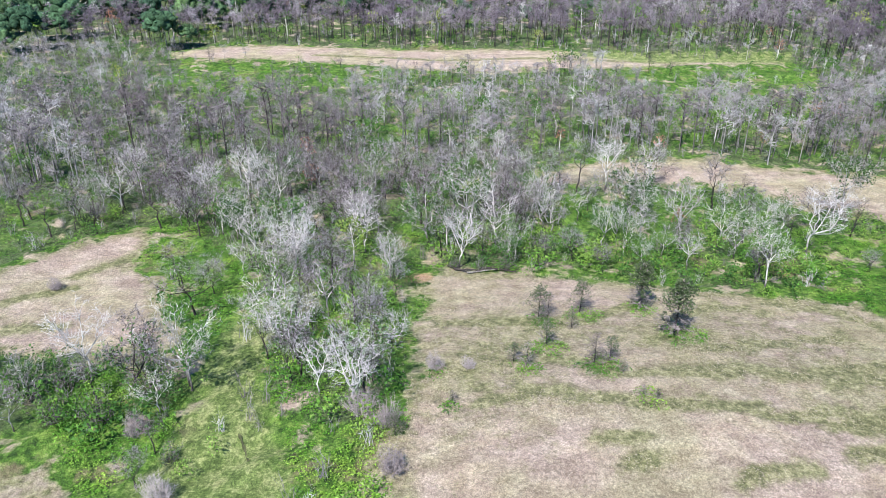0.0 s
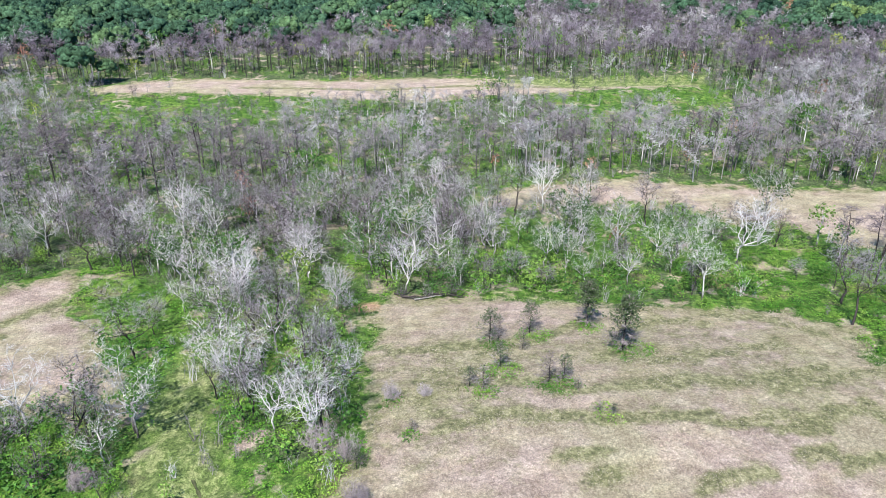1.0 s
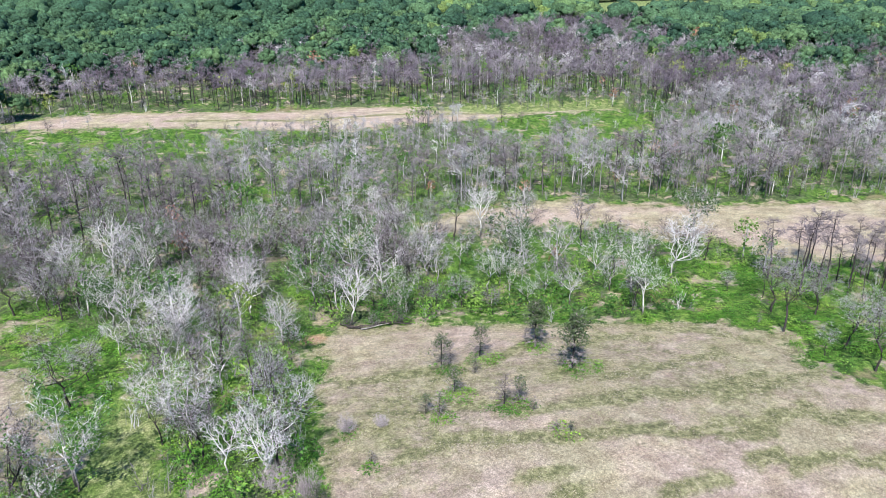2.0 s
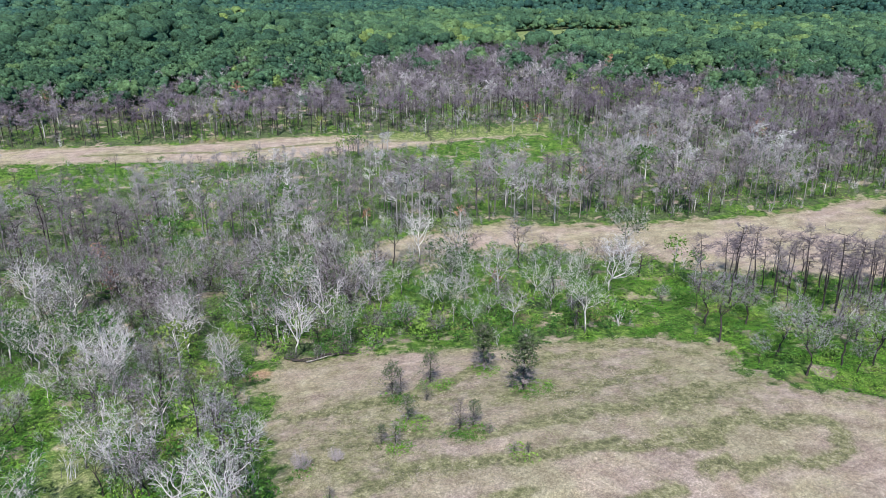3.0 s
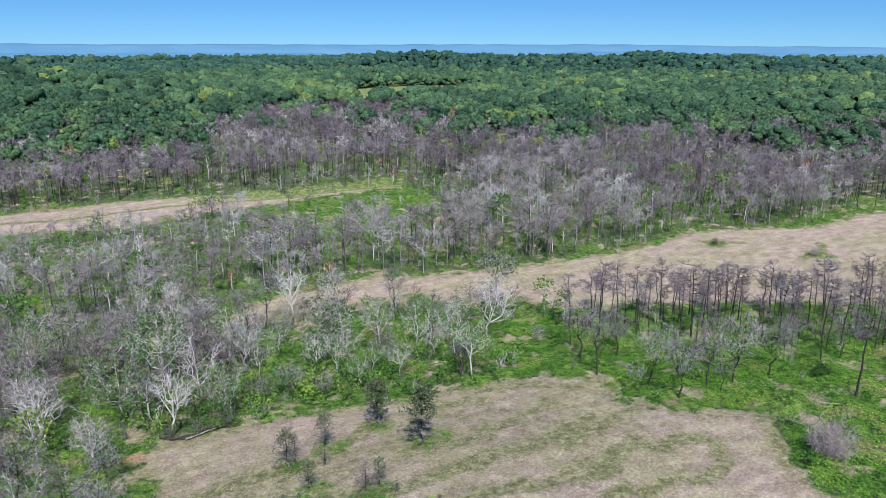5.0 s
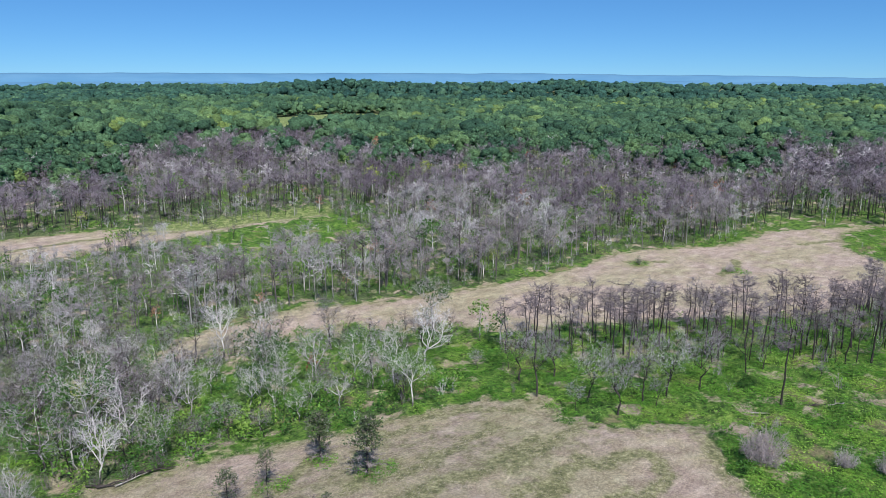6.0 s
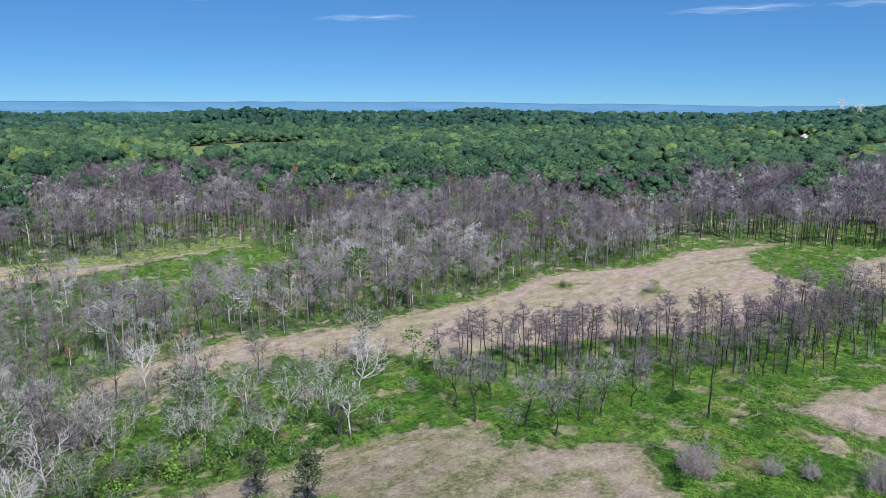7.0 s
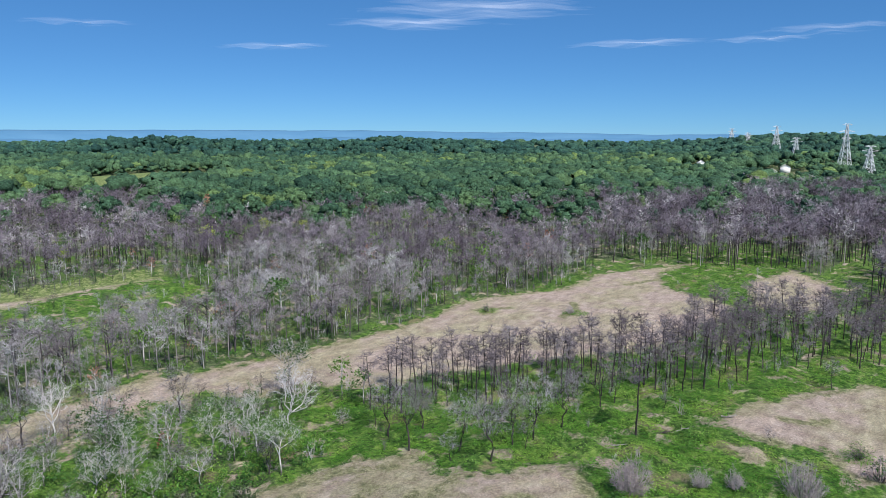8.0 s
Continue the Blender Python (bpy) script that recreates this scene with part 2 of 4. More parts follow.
GRASSY_MORE = [[(-45, 254), (-20, 250), (0, 245), (30, 248), (58, 243), (80, 239)], [(74, 56), (69.5, 52), (70.6, 48), (70, 42.7)], [(41, 54.3), (44.4, 54.8)], [(44.6, 52.6), (48.7, 53.4)], [(-64, 88.6), (-60, 91.4), (-55.7, 93.2)], [(-57, 97), (-53, 101.6), (-48, 105)], [(-60, 81.5), (-52.5, 82)],
               [(-40, 77), (-34.6, 75), (-31, 76)], [(117, 37.6), (117.7, 33.4), (122, 30.4)], [(103, 37.6), (105.6, 34.6)], [(152.7, 132.6), (161.5, 124.7)], [(161, 107), (171, 108), (179, 113)], [(212.5, 110.7), (228, 106)],
               [(10, 72), (15, 71.5), (20, 69)], [(12, 80), (20, 83)], [(26, 76), (32, 79)], [(33, 74), (42, 76), (52, 78)]]
GLADES = [[(-90, 247), (-20, 243), (0, 232), (-8, 224), (-28, 211), (-50, 202), (-85, 214)], [(50, 232), (118, 238), (113, 205), (94, 180), (62, 192)], [(204, 66), (209, 76), (219, 98), (240, 110), (268, 109), (300, 104), (318, 90), (300, 66), (281, 73), (243, 81)]]
YARDS = [[(820, 280), (915, 310), (940, 340), (905, 345), (805, 300)], [(740, 185), (830, 195), (900, 200), (905, 235), (845, 240), (735, 205)]]
THICKETS = [[(-22, 60), (-8, 60), (-3, 72), (-3, 99), (-24, 99), (-22, 80)], [(-62, 74), (-58, 62), (-44, 57), (-30, 60), (-29, 70), (-44, 74)], [(-4, 101), (12, 100), (38, 95), (58, 92), (62, 106), (30, 112), (0, 113)]]
PINE_BELT = [(84, 112), (100, 104), (120, 90), (140, 74), (160, 69), (185, 66), (205, 45), (205, 25), (165, 28), (150, 42), (125, 52), (112, 62), (98, 82), (82, 97)]
VINE_SLOPE = [(58, 90), (66, 80), (64, 70), (78, 57), (70, 45), (70, 15), (100, 15), (98, 50), (160, 22), (152, 42), (112, 62), (98, 82), (82, 100), (78, 112), (62, 112)]
WEST_LANE = [(-34, 40), (-8, 40), (-9, 56), (-20, 66), (-26, 84), (-30, 101), (-50, 118), (-53, 100), (-36, 80), (-28, 68), (-44, 60), (-44, 40)]


def signed(poly, x, y):
    """Distance in metres to the outline, positive inside."""
    pts = np.array(poly, float)
    best = np.full(np.shape(x), 1e9)
    inside = np.zeros(np.shape(x), bool)
    for (ax, ay), (bx, by) in zip(pts, np.roll(pts, -1, axis=0)):
        ex, ey = bx - ax, by - ay
        k = np.clip(((x - ax) * ex + (y - ay) * ey) / (ex * ex + ey * ey), 0, 1)
        best = np.minimum(best, np.hypot(x - ax - k * ex, y - ay - k * ey))
        if ay != by:
            inside ^= ((ay > y) != (by > y)) & (x < ex * (y - ay) / (by - ay) + ax)
    return np.where(inside, best, -best)


def near_line(line, x, y):
    """Distance in metres to a polyline."""
    best = np.full(np.shape(x), 1e9)
    for (ax, ay), (bx, by) in zip(line, line[1:]):
        ex, ey = bx - ax, by - ay
        k = np.clip(((x - ax) * ex + (y - ay) * ey) / (ex * ex + ey * ey), 0, 1)
        best = np.minimum(best, np.hypot(x - ax - k * ex, y - ay - k * ey))
    return best


def any_of(polys, x, y):
    return np.max([signed(p, x, y) for p in polys], axis=0)


def ripple(x, y, size, seed=0):
    """Smooth random waves, about -1 to 1."""
    r = np.random.default_rng(seed)
    out = np.zeros(np.shape(x))
    for _ in range(7):
        a, ph = r.uniform(0, 2 * math.pi), r.uniform(0, 2 * math.pi)
        w = 2 * math.pi / (size * r.uniform(0.6, 1.6))
        out = out + np.sin((x * math.cos(a) + y * math.sin(a)) * w + ph)
    return out / 3.2


def hill(x, y, cx, cy, sx, sy):
    return np.exp(-((x - cx) / sx) ** 2 - ((y - cy) / sy) ** 2)


def terrain(x, y):
    z = 3.4 * hill(x, y, 22, 60, 42, 24) + 1.5 * hill(x, y, 90, 45, 40, 35)
    z = z - 2.2 * hill(x, y, 45, 120, 95, 34) - 1.5 * hill(x, y, 100, 165, 50, 30)
    z = z + 3.0 / (1 + np.exp(-(y + 0.2 * x - 235) / 25))
    r = np.hypot(x, y)
    k = np.clip((r - 750) / 900, 0, 1)
    z = z + k * k * (3 - 2 * k) * (3 + 3 * ripple(x, y, 900, 5))
    for cx, cy, sx_, sy_, up in ((-40, 650, 160, 150, 20), (400, 720, 110, 75, 8), (400, 1180, 220, 200, 15), (640, 1080, 170, 160, 23), (860, 910, 150, 150, 22), (985, 780, 150, 150, 18), (1470, 300, 420, 260, 31), (520, 1500, 400, 250, 6)):
        z = z + up * hill(x, y, cx, cy, sx_, sy_)
    return z


def surface(x, y):
    """Terrain with the hummocks under the vines."""
    near = np.hypot(x - 60, y - 110) < 320
    rough = np.clip(-any_of(MEADOWS, x, y) / 3, 0, 1) * near
    return terrain(x, y) + rough * 0.4 * (ripple(x, y, 5, 8) * 0.6 + ripple(x, y, 10, 9)) + near * 0.05 * ripple(x, y, 4.2, 2)


# radius at which green woods begin, by bearing
EDGE = [(-35, 330), (-13, 345), (0, 368), (8, 382), (12, 425), (16, 520), (19, 585), (24, 600), (27, 540), (29, 440), (31, 375), (36, 372), (41, 410), (50, 420), (60, 432), (66, 450), (72, 510), (78, 590), (84, 655), (100, 655)]
EDGE_AT = [radians(a) for a, _ in EDGE]
EDGE_R = [r for _, r in EDGE]


def green_from(x, y):
    return np.interp(np.arctan2(x, y), EDGE_AT, EDGE_R) * (1 + 0.06 * ripple(x, y, 70, 3) + 0.05 * ripple(x, y, 30, 4))


def burnt_island(x, y):
    return (ripple(x, y, 48, 7) > 0.5) & (np.hypot(x, y) < green_from(x, y) * 1.14)


def green_island(x, y):
    """Stands that the fire passed by, inside the burnt wood."""
    r, west = np.hypot(x, y), np.arctan2(x, y) < radians(11)
    return (ripple(x, y, 34, 9) > np.where(west, 0.02, 0.34)) & (r > np.where(west, 296, 335)) & (r > green_from(x, y) * 0.66)


# dark stands: x, y, radius
DARK_STANDS = [(-40, 560, 190), (640, 1060, 210), (870, 900, 230), (1000, 760, 200), (330, 350, 60), (560, 420, 90)]
# stands with yellowing leaves
BRIGHT_STANDS = [(62, 425, 34), (150, 560, 70), (250, 640, 80), (480, 560, 80), (820, 420, 90)]


def stands(spots, x, y):
    return np.max([np.exp(-(((x - cx) ** 2 + (y - cy) ** 2) / rad ** 2) ** 2) for cx, cy, rad in spots], axis=0)


SCORCH = [(-170, 259), (118, 259), (146, 222), (160, 168), (173, 146), (213, 138), (258, 132), (270, 120), (257, 103), (267, 84), (288, 66), (304, 48), (262, 40), (213, 36), (203, 20), (200, -60), (720, -60), (720, 520), (-170, 520)]


def scorched(x, y):
    """Where the fire took the pines behind the meadows."""
    return signed(SCORCH, x, y) + 6 * ripple(x, y, 22, 17) > 0


# ---- mesh helpers ----
def mesh_of(name, verts, tris, material, tone=None):
    me = bpy.data.meshes.new(name)
    verts, tris = np.asarray(verts, np.float32), np.asarray(tris, np.int32)
    me.vertices.add(len(verts))
    me.vertices.foreach_set("co", verts.ravel())
    me.loops.add(tris.size)
    me.loops.foreach_set("vertex_index", tris.ravel())
    me.polygons.add(len(tris))
    me.polygons.foreach_set("loop_start", np.arange(0, tris.size, 3, dtype=np.int32))
    me.update(calc_edges=True)
    if tone is not None:
        me.attributes.new("tone", "FLOAT", "POINT").data.foreach_set("value", np.asarray(tone, np.float32))
    me.materials.append(material)
    return me


class Build:
    """Collects triangles."""

    def __init__(self):
        self.v, self.f = [], []

    def tube(self, pts, radii, sides=5):
        pts = [Vector(p) for p in pts]
        base = len(self.v)
        for i, (p, r) in enumerate(zip(pts, radii)):
            d = (pts[min(i + 1, len(pts) - 1)] - pts[max(i - 1, 0)]).normalized()
            a = d.orthogonal().normalized() if abs(d.z) < 0.9 else Vector((1, 0, 0)).cross(d).normalized()
            b = d.cross(a)
            for k in range(sides):
                t = 2 * math.pi * k / sides
                self.v.append(p + (a * math.cos(t) + b * math.sin(t)) * r)
        for i in range(len(pts) - 1):
            for k in range(sides):
                p, q = base + i * sides + k, base + i * sides + (k + 1) % sides
                self.f += [(p, q, q + sides), (p, q + sides, p + sides)]

    def spike(self, p, q, w):
        p, q = Vector(p), Vector(q)
        d = (q - p).normalized()
        a = d.orthogonal().normalized()
        b = d.cross(a)
        i = len(self.v)
        self.v += [p + a * w, p - a * 0.5 * w + b * 0.87 * w, p - a * 0.5 * w - b * 0.87 * w, q]
        self.f += [(i, i + 1, i + 3), (i + 1, i + 2, i + 3), (i + 2, i, i + 3)]

    def sliver(self, p, q, w, side):
        p, q = Vector(p), Vector(q)
        s = (q - p).cross(side).normalized() * w
        i = len(self.v)
        self.v += [p + s, p - s, q]
        self.f.append((i, i + 1, i + 2))

    def leaf(self, p, d, n, length, width):
        """A folded diamond."""
        s = d.cross(n).normalized() * width
        i = len(self.v)
        self.v += [p, p + d * length * 0.5 + s, p + d * length, p + d * length * 0.5 - s]
        self.f += [(i, i + 1, i + 2), (i, i + 2, i + 3)]

    def arrays(self):
        return np.array([tuple(p) for p in self.v], np.float32), np.array(self.f, np.int32)


def some_way(r, up=0.0):
    v = Vector((r.gauss(0, 1), r.gauss(0, 1), r.gauss(0, 1) + up))
    return v.normalized()


def grow_dead(r, height, spread, limbs=5, seconds=8, twigs=5, subs=4, sides=6, leafy=0, thick=0.013, slim=1.05):
    """A bare broadleaf tree: wood, twigs and remaining leaf clumps. Limbs rise to a domed crown and branch three times."""
    wood, fine, leaves = Build(), Build(), Build()
    lean = Vector((r.gauss(0, 0.08), r.gauss(0, 0.08), 1)).normalized()
    fork = height * r.uniform(0.26, 0.48)
    rad = height * 0.0095 + 0.02
    trunk = [lean * (fork * k / 4) + Vector((r.gauss(0, 0.07), r.gauss(0, 0.07), 0)) * k for k in range(5)]
    trunk[0] = Vector((0, 0, -0.6))
    wood.tube(trunk, [rad * (1.5, 1.15, 1.02, 0.98, 0.95)[k] for k in range(5)], sides)
    turn = r.uniform(0, 6.28)
    hub = Vector((trunk[4].x, trunk[4].y, fork))
    for j in range(limbs):
        a = turn + j * 2.4 + r.uniform(-0.4, 0.4)
        q = 0.15 if j == 0 else r.uniform(0.5, 1.0)
        start = trunk[4] if j < 4 else trunk[3]
        end = hub + Vector((math.cos(a) * q * spread, math.sin(a) * q * spread, (height * 0.96 - fork) * (1 - 0.45 * q * q) * r.uniform(0.85, 1.0)))
        out = q * spread
        kink = out * 0.06 + 0.10
        line = [start]
        for u, bow in ((0.22, 0.16), (0.42, 0.22), (0.62, 0.15), (0.82, 0.06)):
            line.append(start.lerp(end, u) + Vector((math.cos(a), math.sin(a), -0.35)) * out * bow + Vector((r.gauss(0, kink), r.gauss(0, kink), r.gauss(0, kink * 0.7))))
        line.append(end)
        wood.tube(line, [rad * slim * w for w in (0.62, 0.5, 0.4, 0.29, 0.18, 0.07)], max(3, sides - 2))
        for k in range(seconds):
            t = 0.25 + 0.75 * (k + r.random()) / seconds
            seg = min(4, int(t * 5))
            p = line[seg].lerp(line[seg + 1], t * 5 - seg)
            b = a + (1 if k % 2 else -1) * r.uniform(0.3, 1.7)
            d = Vector((math.cos(b), math.sin(b), r.uniform(0.1, 0.95))).normalized()
            ln = height * r.uniform(0.12, 0.24) * (1.25 - 0.6 * t)
            e = p + d * ln + Vector((0, 0, ln * 0.14))
            m = p.lerp(e, 0.5) + Vector((r.gauss(0, 0.16), r.gauss(0, 0.16), r.gauss(-0.05, 0.1))) * ln * 0.8
            wood.tube([p, m], [rad * slim * 0.24, rad * slim * 0.15], 3)
            wood.spike(m, e, rad * slim * 0.15)
            for g in range(twigs):
                u = 0.2 + 0.8 * (g + r.random()) / twigs
                o = p.lerp(m, u * 2) if u < 0.5 else m.lerp(e, u * 2 - 1)
                w = (d * 0.6 + some_way(r, 0.3)).normalized()
                tl = height * r.uniform(0.06, 0.12)
                tip = o + w * tl
                wood.spike(o, tip, thick * 1.5)
                for _ in range(subs):
                    s0 = o.lerp(tip, r.uniform(0.15, 1.0))
                    fine.sliver(s0, s0 + (w * 0.9 + some_way(r, 0.25)).normalized() * tl * r.uniform(0.45, 0.95), thick, some_way(r))
                if leafy and r.random() < leafy:
                    for _ in range(9):
                        leaves.leaf(tip + some_way(r) * 0.4, some_way(r), some_way(r), r.uniform(0.2, 0.36), 0.10)
    return wood, fine, leaves


def grow_pine(r, height, whorls=11, twigs=9, sides=5):
    """A burnt pine: bare leaning pole, open flat-topped crown of crooked upswept boughs."""
    wood, fine = Build(), Build()
    rad = height * 0.0105 + 0.02
    bend = Vector((r.gauss(0, 0.7), r.gauss(0, 0.7), 0))
    line = [Vector((0, 0, -0.6))] + [Vector((bend.x * (k / 6) ** 1.5, bend.y * (k / 6) ** 1.5, height * 0.96 * k / 6)) + Vector((r.gauss(0, 0.09), r.gauss(0, 0.09), 0)) for k in range(1, 7)]
    wood.tube(line, [rad * w for w in (1.3, 0.95, 0.85, 0.72, 0.55, 0.36, 0.1)], sides)

    def on(t):
        k = min(5, int(t * 6))
        return line[k].lerp(line[k + 1], t * 6 - k)
    for _ in range(6):
        p = on(r.uniform(0.25, 0.62))
        b = r.uniform(0, 6.28)
        wood.spike(p, p + Vector((math.cos(b), math.sin(b), r.uniform(-0.3, 0.3))) * r.uniform(0.4, 1.3), 0.03)
    low = r.uniform(0.52, 0.68)
    side = r.uniform(0, 6.28)
    for w in range(whorls):
        t = low + (0.99 - low) * (w + r.random() * 0.9) / whorls
        p = on(min(t, 0.995))
        for _ in range(r.choice((1, 2, 2, 3))):
            b = side + r.gauss(0, 1.5)
            reach = height * r.uniform(0.10, 0.23) * (1.0 - 0.5 * abs((t - low) / (1 - low) - 0.55))
            d = Vector((math.cos(b), math.sin(b), r.uniform(-0.1, 0.3)))
            m = p + d * reach * 0.55 + Vector((r.gauss(0, 0.14), r.gauss(0, 0.14), r.gauss(-0.05, 0.1)))
            q = p + d * reach + Vector((r.gauss(0, 0.15), r.gauss(0, 0.15), reach * r.uniform(0.05, 0.4)))
            wood.tube([p, m, q], [rad * 0.30, rad * 0.2, 0.012], 3)
            for g in range(twigs):
                u = 0.25 + 0.75 * (g + r.random()) / twigs
                o = p.lerp(m, u * 2) if u < 0.5 else m.lerp(q, u * 2 - 1)
                way = (d * 0.5 + some_way(r, 0.45)).normalized()
                e = o + way * height * r.uniform(0.03, 0.075)
                fine.sliver(o, e, 0.03, some_way(r))
                for _ in range(5):
                    s0 = o.lerp(e, r.uniform(0.2, 1.0))
                    fine.sliver(s0, s0 + (way * 0.5 + some_way(r, 0.4)).normalized() * height * r.uniform(0.02, 0.055), 0.022, some_way(r))
    return wood, fine


def grow_bare(r, height, spread, count, size, thick, low=0.5):
    """A leafless tree of the far woods: bole, boughs and twigs."""
    b = Build()
    top = Vector((r.gauss(0, 0.3), r.gauss(0, 0.3), height * 0.93))
    b.tube([(0, 0, -0.5), (r.gauss(0, 0.15), r.gauss(0, 0.15), height * 0.5), top], [0.13, 0.095, 0.02], 3)
    ends = []
    for _ in range(8):
        t = r.uniform(low, 0.9)
        a = r.uniform(0, 6.28)
        o = Vector((0, 0, height * t))
        e = o + Vector((math.cos(a), math.sin(a), r.uniform(0.2, 0.9))) * spread * r.uniform(0.5, 1.0)
        e.z = min(e.z, height * 0.98)
        b.sliver(o, e, 0.085, some_way(r))
        ends.append((o, e))
    ends.append((Vector((0, 0, height * 0.75)), top))
    bole = len(b.f)
    for _ in range(count):
        o, e = r.choice(ends)
        p = o.lerp(e, r.uniform(0.2, 1.0)) + some_way(r) * spread * 0.16
        w = ((e - o).normalized() * 0.35 + some_way(r, 0.25)).normalized()
        b.sliver(p, p + w * size * r.uniform(0.6, 1.2), thick, some_way(r))
    v, f = b.arrays()
    return v, f, (np.arange(len(f)) < bole).astype(np.int32)


GOLD = (1 + math.sqrt(5)) / 2
ICO = [Vector(p).normalized() for p in ((-1, GOLD, 0), (1, GOLD, 0), (-1, -GOLD, 0), (1, -GOLD, 0), (0, -1, GOLD), (0, 1, GOLD), (0, -1, -GOLD), (0, 1, -GOLD), (GOLD, 0, -1), (GOLD, 0, 1), (-GOLD, 0, -1), (-GOLD, 0, 1))]
ICO_FACES = [(0, 11, 5), (0, 5, 1), (0, 1, 7), (0, 7, 10), (0, 10, 11), (1, 5, 9), (5, 11, 4), (11, 10, 2), (10, 7, 6), (7, 1, 8), (3, 9, 4), (3, 4, 2), (3, 2, 6), (3, 6, 8), (3, 8, 9), (4, 9, 5), (2, 4, 11), (6, 2, 10), (8, 6, 7), (9, 8, 1)]


def grow_leafy(r, height, spread, lobes, tufts, size):
    """A living broadleaf tree: bole, a crown of leafy lobes with gaps between them, loose leaf sprays round each."""
    b = Build()
    b.tube([(0, 0, -0.5), (0, 0, height * 0.6)], [0.2, 0.12], 3)
    centre, tall = Vector((0, 0, height * 0.60)), height * 0.36
    stretch = Vector((r.uniform(0.8, 1.15), r.uniform(0.8, 1.15), 1))
    turn = r.uniform(0, 6.28)
    for k in range(lobes):
        up = 1.0 - 1.35 * (k + r.uniform(0.2, 0.8)) / lobes
        a = turn + k * 2.4 + r.uniform(-0.35, 0.35)
        flat = math.sqrt(max(0, 1 - up * up))
        w = Vector((math.cos(a) * flat, math.sin(a) * flat, up))
        far_out = r.uniform(0.54, 0.78)
        c = centre + Vector((w.x * spread * stretch.x, w.y * spread * stretch.y, w.z * tall)) * far_out
        rad = spread * r.uniform(0.78, 1.12) / math.sqrt(lobes) * 1.62
        base = len(b.v)
        spin = Matrix.Rotation(r.uniform(0, 6.28), 3, some_way(r))
        pts = [spin @ p for p in ICO]
        b.v += [c + Vector((p.x, p.y, p.z * 0.82)) * rad * r.uniform(0.72, 1.25) for p in pts]
        for f in ICO_FACES:
            n = (pts[f[0]] + pts[f[1]] + pts[f[2]]).normalized()
            if n.dot(w) > -0.45 and n.z > -0.75:
                b.f.append(tuple(base + i for i in f))
        for _ in range(tufts):
            d = (some_way(r) + w * 0.7).normalized()
            p = c + d * rad * r.uniform(0.75, 1.1)
            b.sliver(p - d * size * 0.2, p + (some_way(r, 0.1) + d * 0.8).normalized() * size * r.uniform(0.5, 1.1), size * 0.34, some_way(r))
    return b.arrays()


def scatter(name, templates, xyz, scale, material, tone, second=None, rounded=False):
    """Joins copies of the templates at the given places into one mesh. A template's third entry marks the faces of the second material."""
    vs, fs, ts, ms, base = [], [], [], [], 0
    pick = rng.integers(0, len(templates), len(xyz))
    turn = rng.uniform(0, 2 * math.pi, len(xyz))
    wide = scale * rng.uniform(0.85, 1.2, len(xyz))
    for k, (tv, tf, *mark) in enumerate(templates):
        m = np.where(pick == k)[0]
        if not len(m):
            continue
        c, s = np.cos(turn[m])[:, None], np.sin(turn[m])[:, None]
        w = wide[m][:, None]
        v = np.stack([(tv[:, 0] * c - tv[:, 1] * s) * w, (tv[:, 0] * s + tv[:, 1] * c) * w, tv[:, 2] * scale[m][:, None]], -1) + xyz[m][:, None, :]
        f = tf[None] + (np.arange(len(m)) * len(tv))[:, None, None] + base
        vs.append(v.reshape(-1, 3))
        fs.append(f.reshape(-1, 3))
        ts.append(np.repeat(tone[m], len(tv)))
        ms.append(np.tile(mark[0] if mark else np.zeros(len(tf), np.int32), len(m)))
        base += v.shape[0] * v.shape[1]
    me = mesh_of(name, np.concatenate(vs), np.concatenate(fs), material, np.concatenate(ts))
    if rounded:
        me.polygons.foreach_set("use_smooth", np.ones(len(me.polygons), bool))
    if second:
        me.materials.append(second)
        me.polygons.foreach_set("material_index", np.concatenate(ms).astype(np.int32))
    return new(name, me)


def sown(x0, x1, y0, y1, step):
    """Jittered points over a rectangle of the plan."""
    gx, gy = np.meshgrid(np.arange(x0, x1, step), np.arange(y0, y1, step))
    gx = gx.ravel() + rng.uniform(-0.5, 0.5, gx.size) * step
    gy = gy.ravel() + rng.uniform(-0.5, 0.5, gy.size) * step
    return gx, gy


def on_ground(x, y):
    return np.stack([x, y, surface(x, y)], -1)


def seen_side(x, y):
    """The side of the valley that the flight looks at, by bearing from its start."""
    a = np.degrees(np.arctan2(x, y))
    return (a > -35) & (a < 87)


# ---- ground ----
def grey_chance(x, y):
    """How likely a dead tree stands on a 4 m square."""
    p = np.full(np.shape(x), 0.85)
    p = np.where((any_of(MEADOWS, x, y) > -1.3) | (any_of(GLADES, x, y) > 0) | (signed(PINE_BELT, x, y) > -2), 0, p)
    p = np.where(signed(VINE_SLOPE, x, y) > 0, 0.03, p)
    p = np.where(signed(WEST_LANE, x, y) > 0, 0.05, p)
    p = np.where((y < 100) & (x < 0), p * 0.75, p)
    p = np.where((y < 60) | (np.hypot(x, y) > green_from(x, y)), 0, p)
    p = np.where((x > 22) & (y < 134) & (y > 90), p * 0.45, p)
    return p * np.clip(0.85 + 0.45 * ripple(x, y, 22, 21), 0.15, 1.2)


STRAW = [(75.5, 48.5, 2.6, 1.8), (64, 81, 2.6, 1.8), (87, 57.5, 2.2, 1.0), (97.5, 37.5, 2.4, 1.6), (80, 54, 1.4, 1.0)]


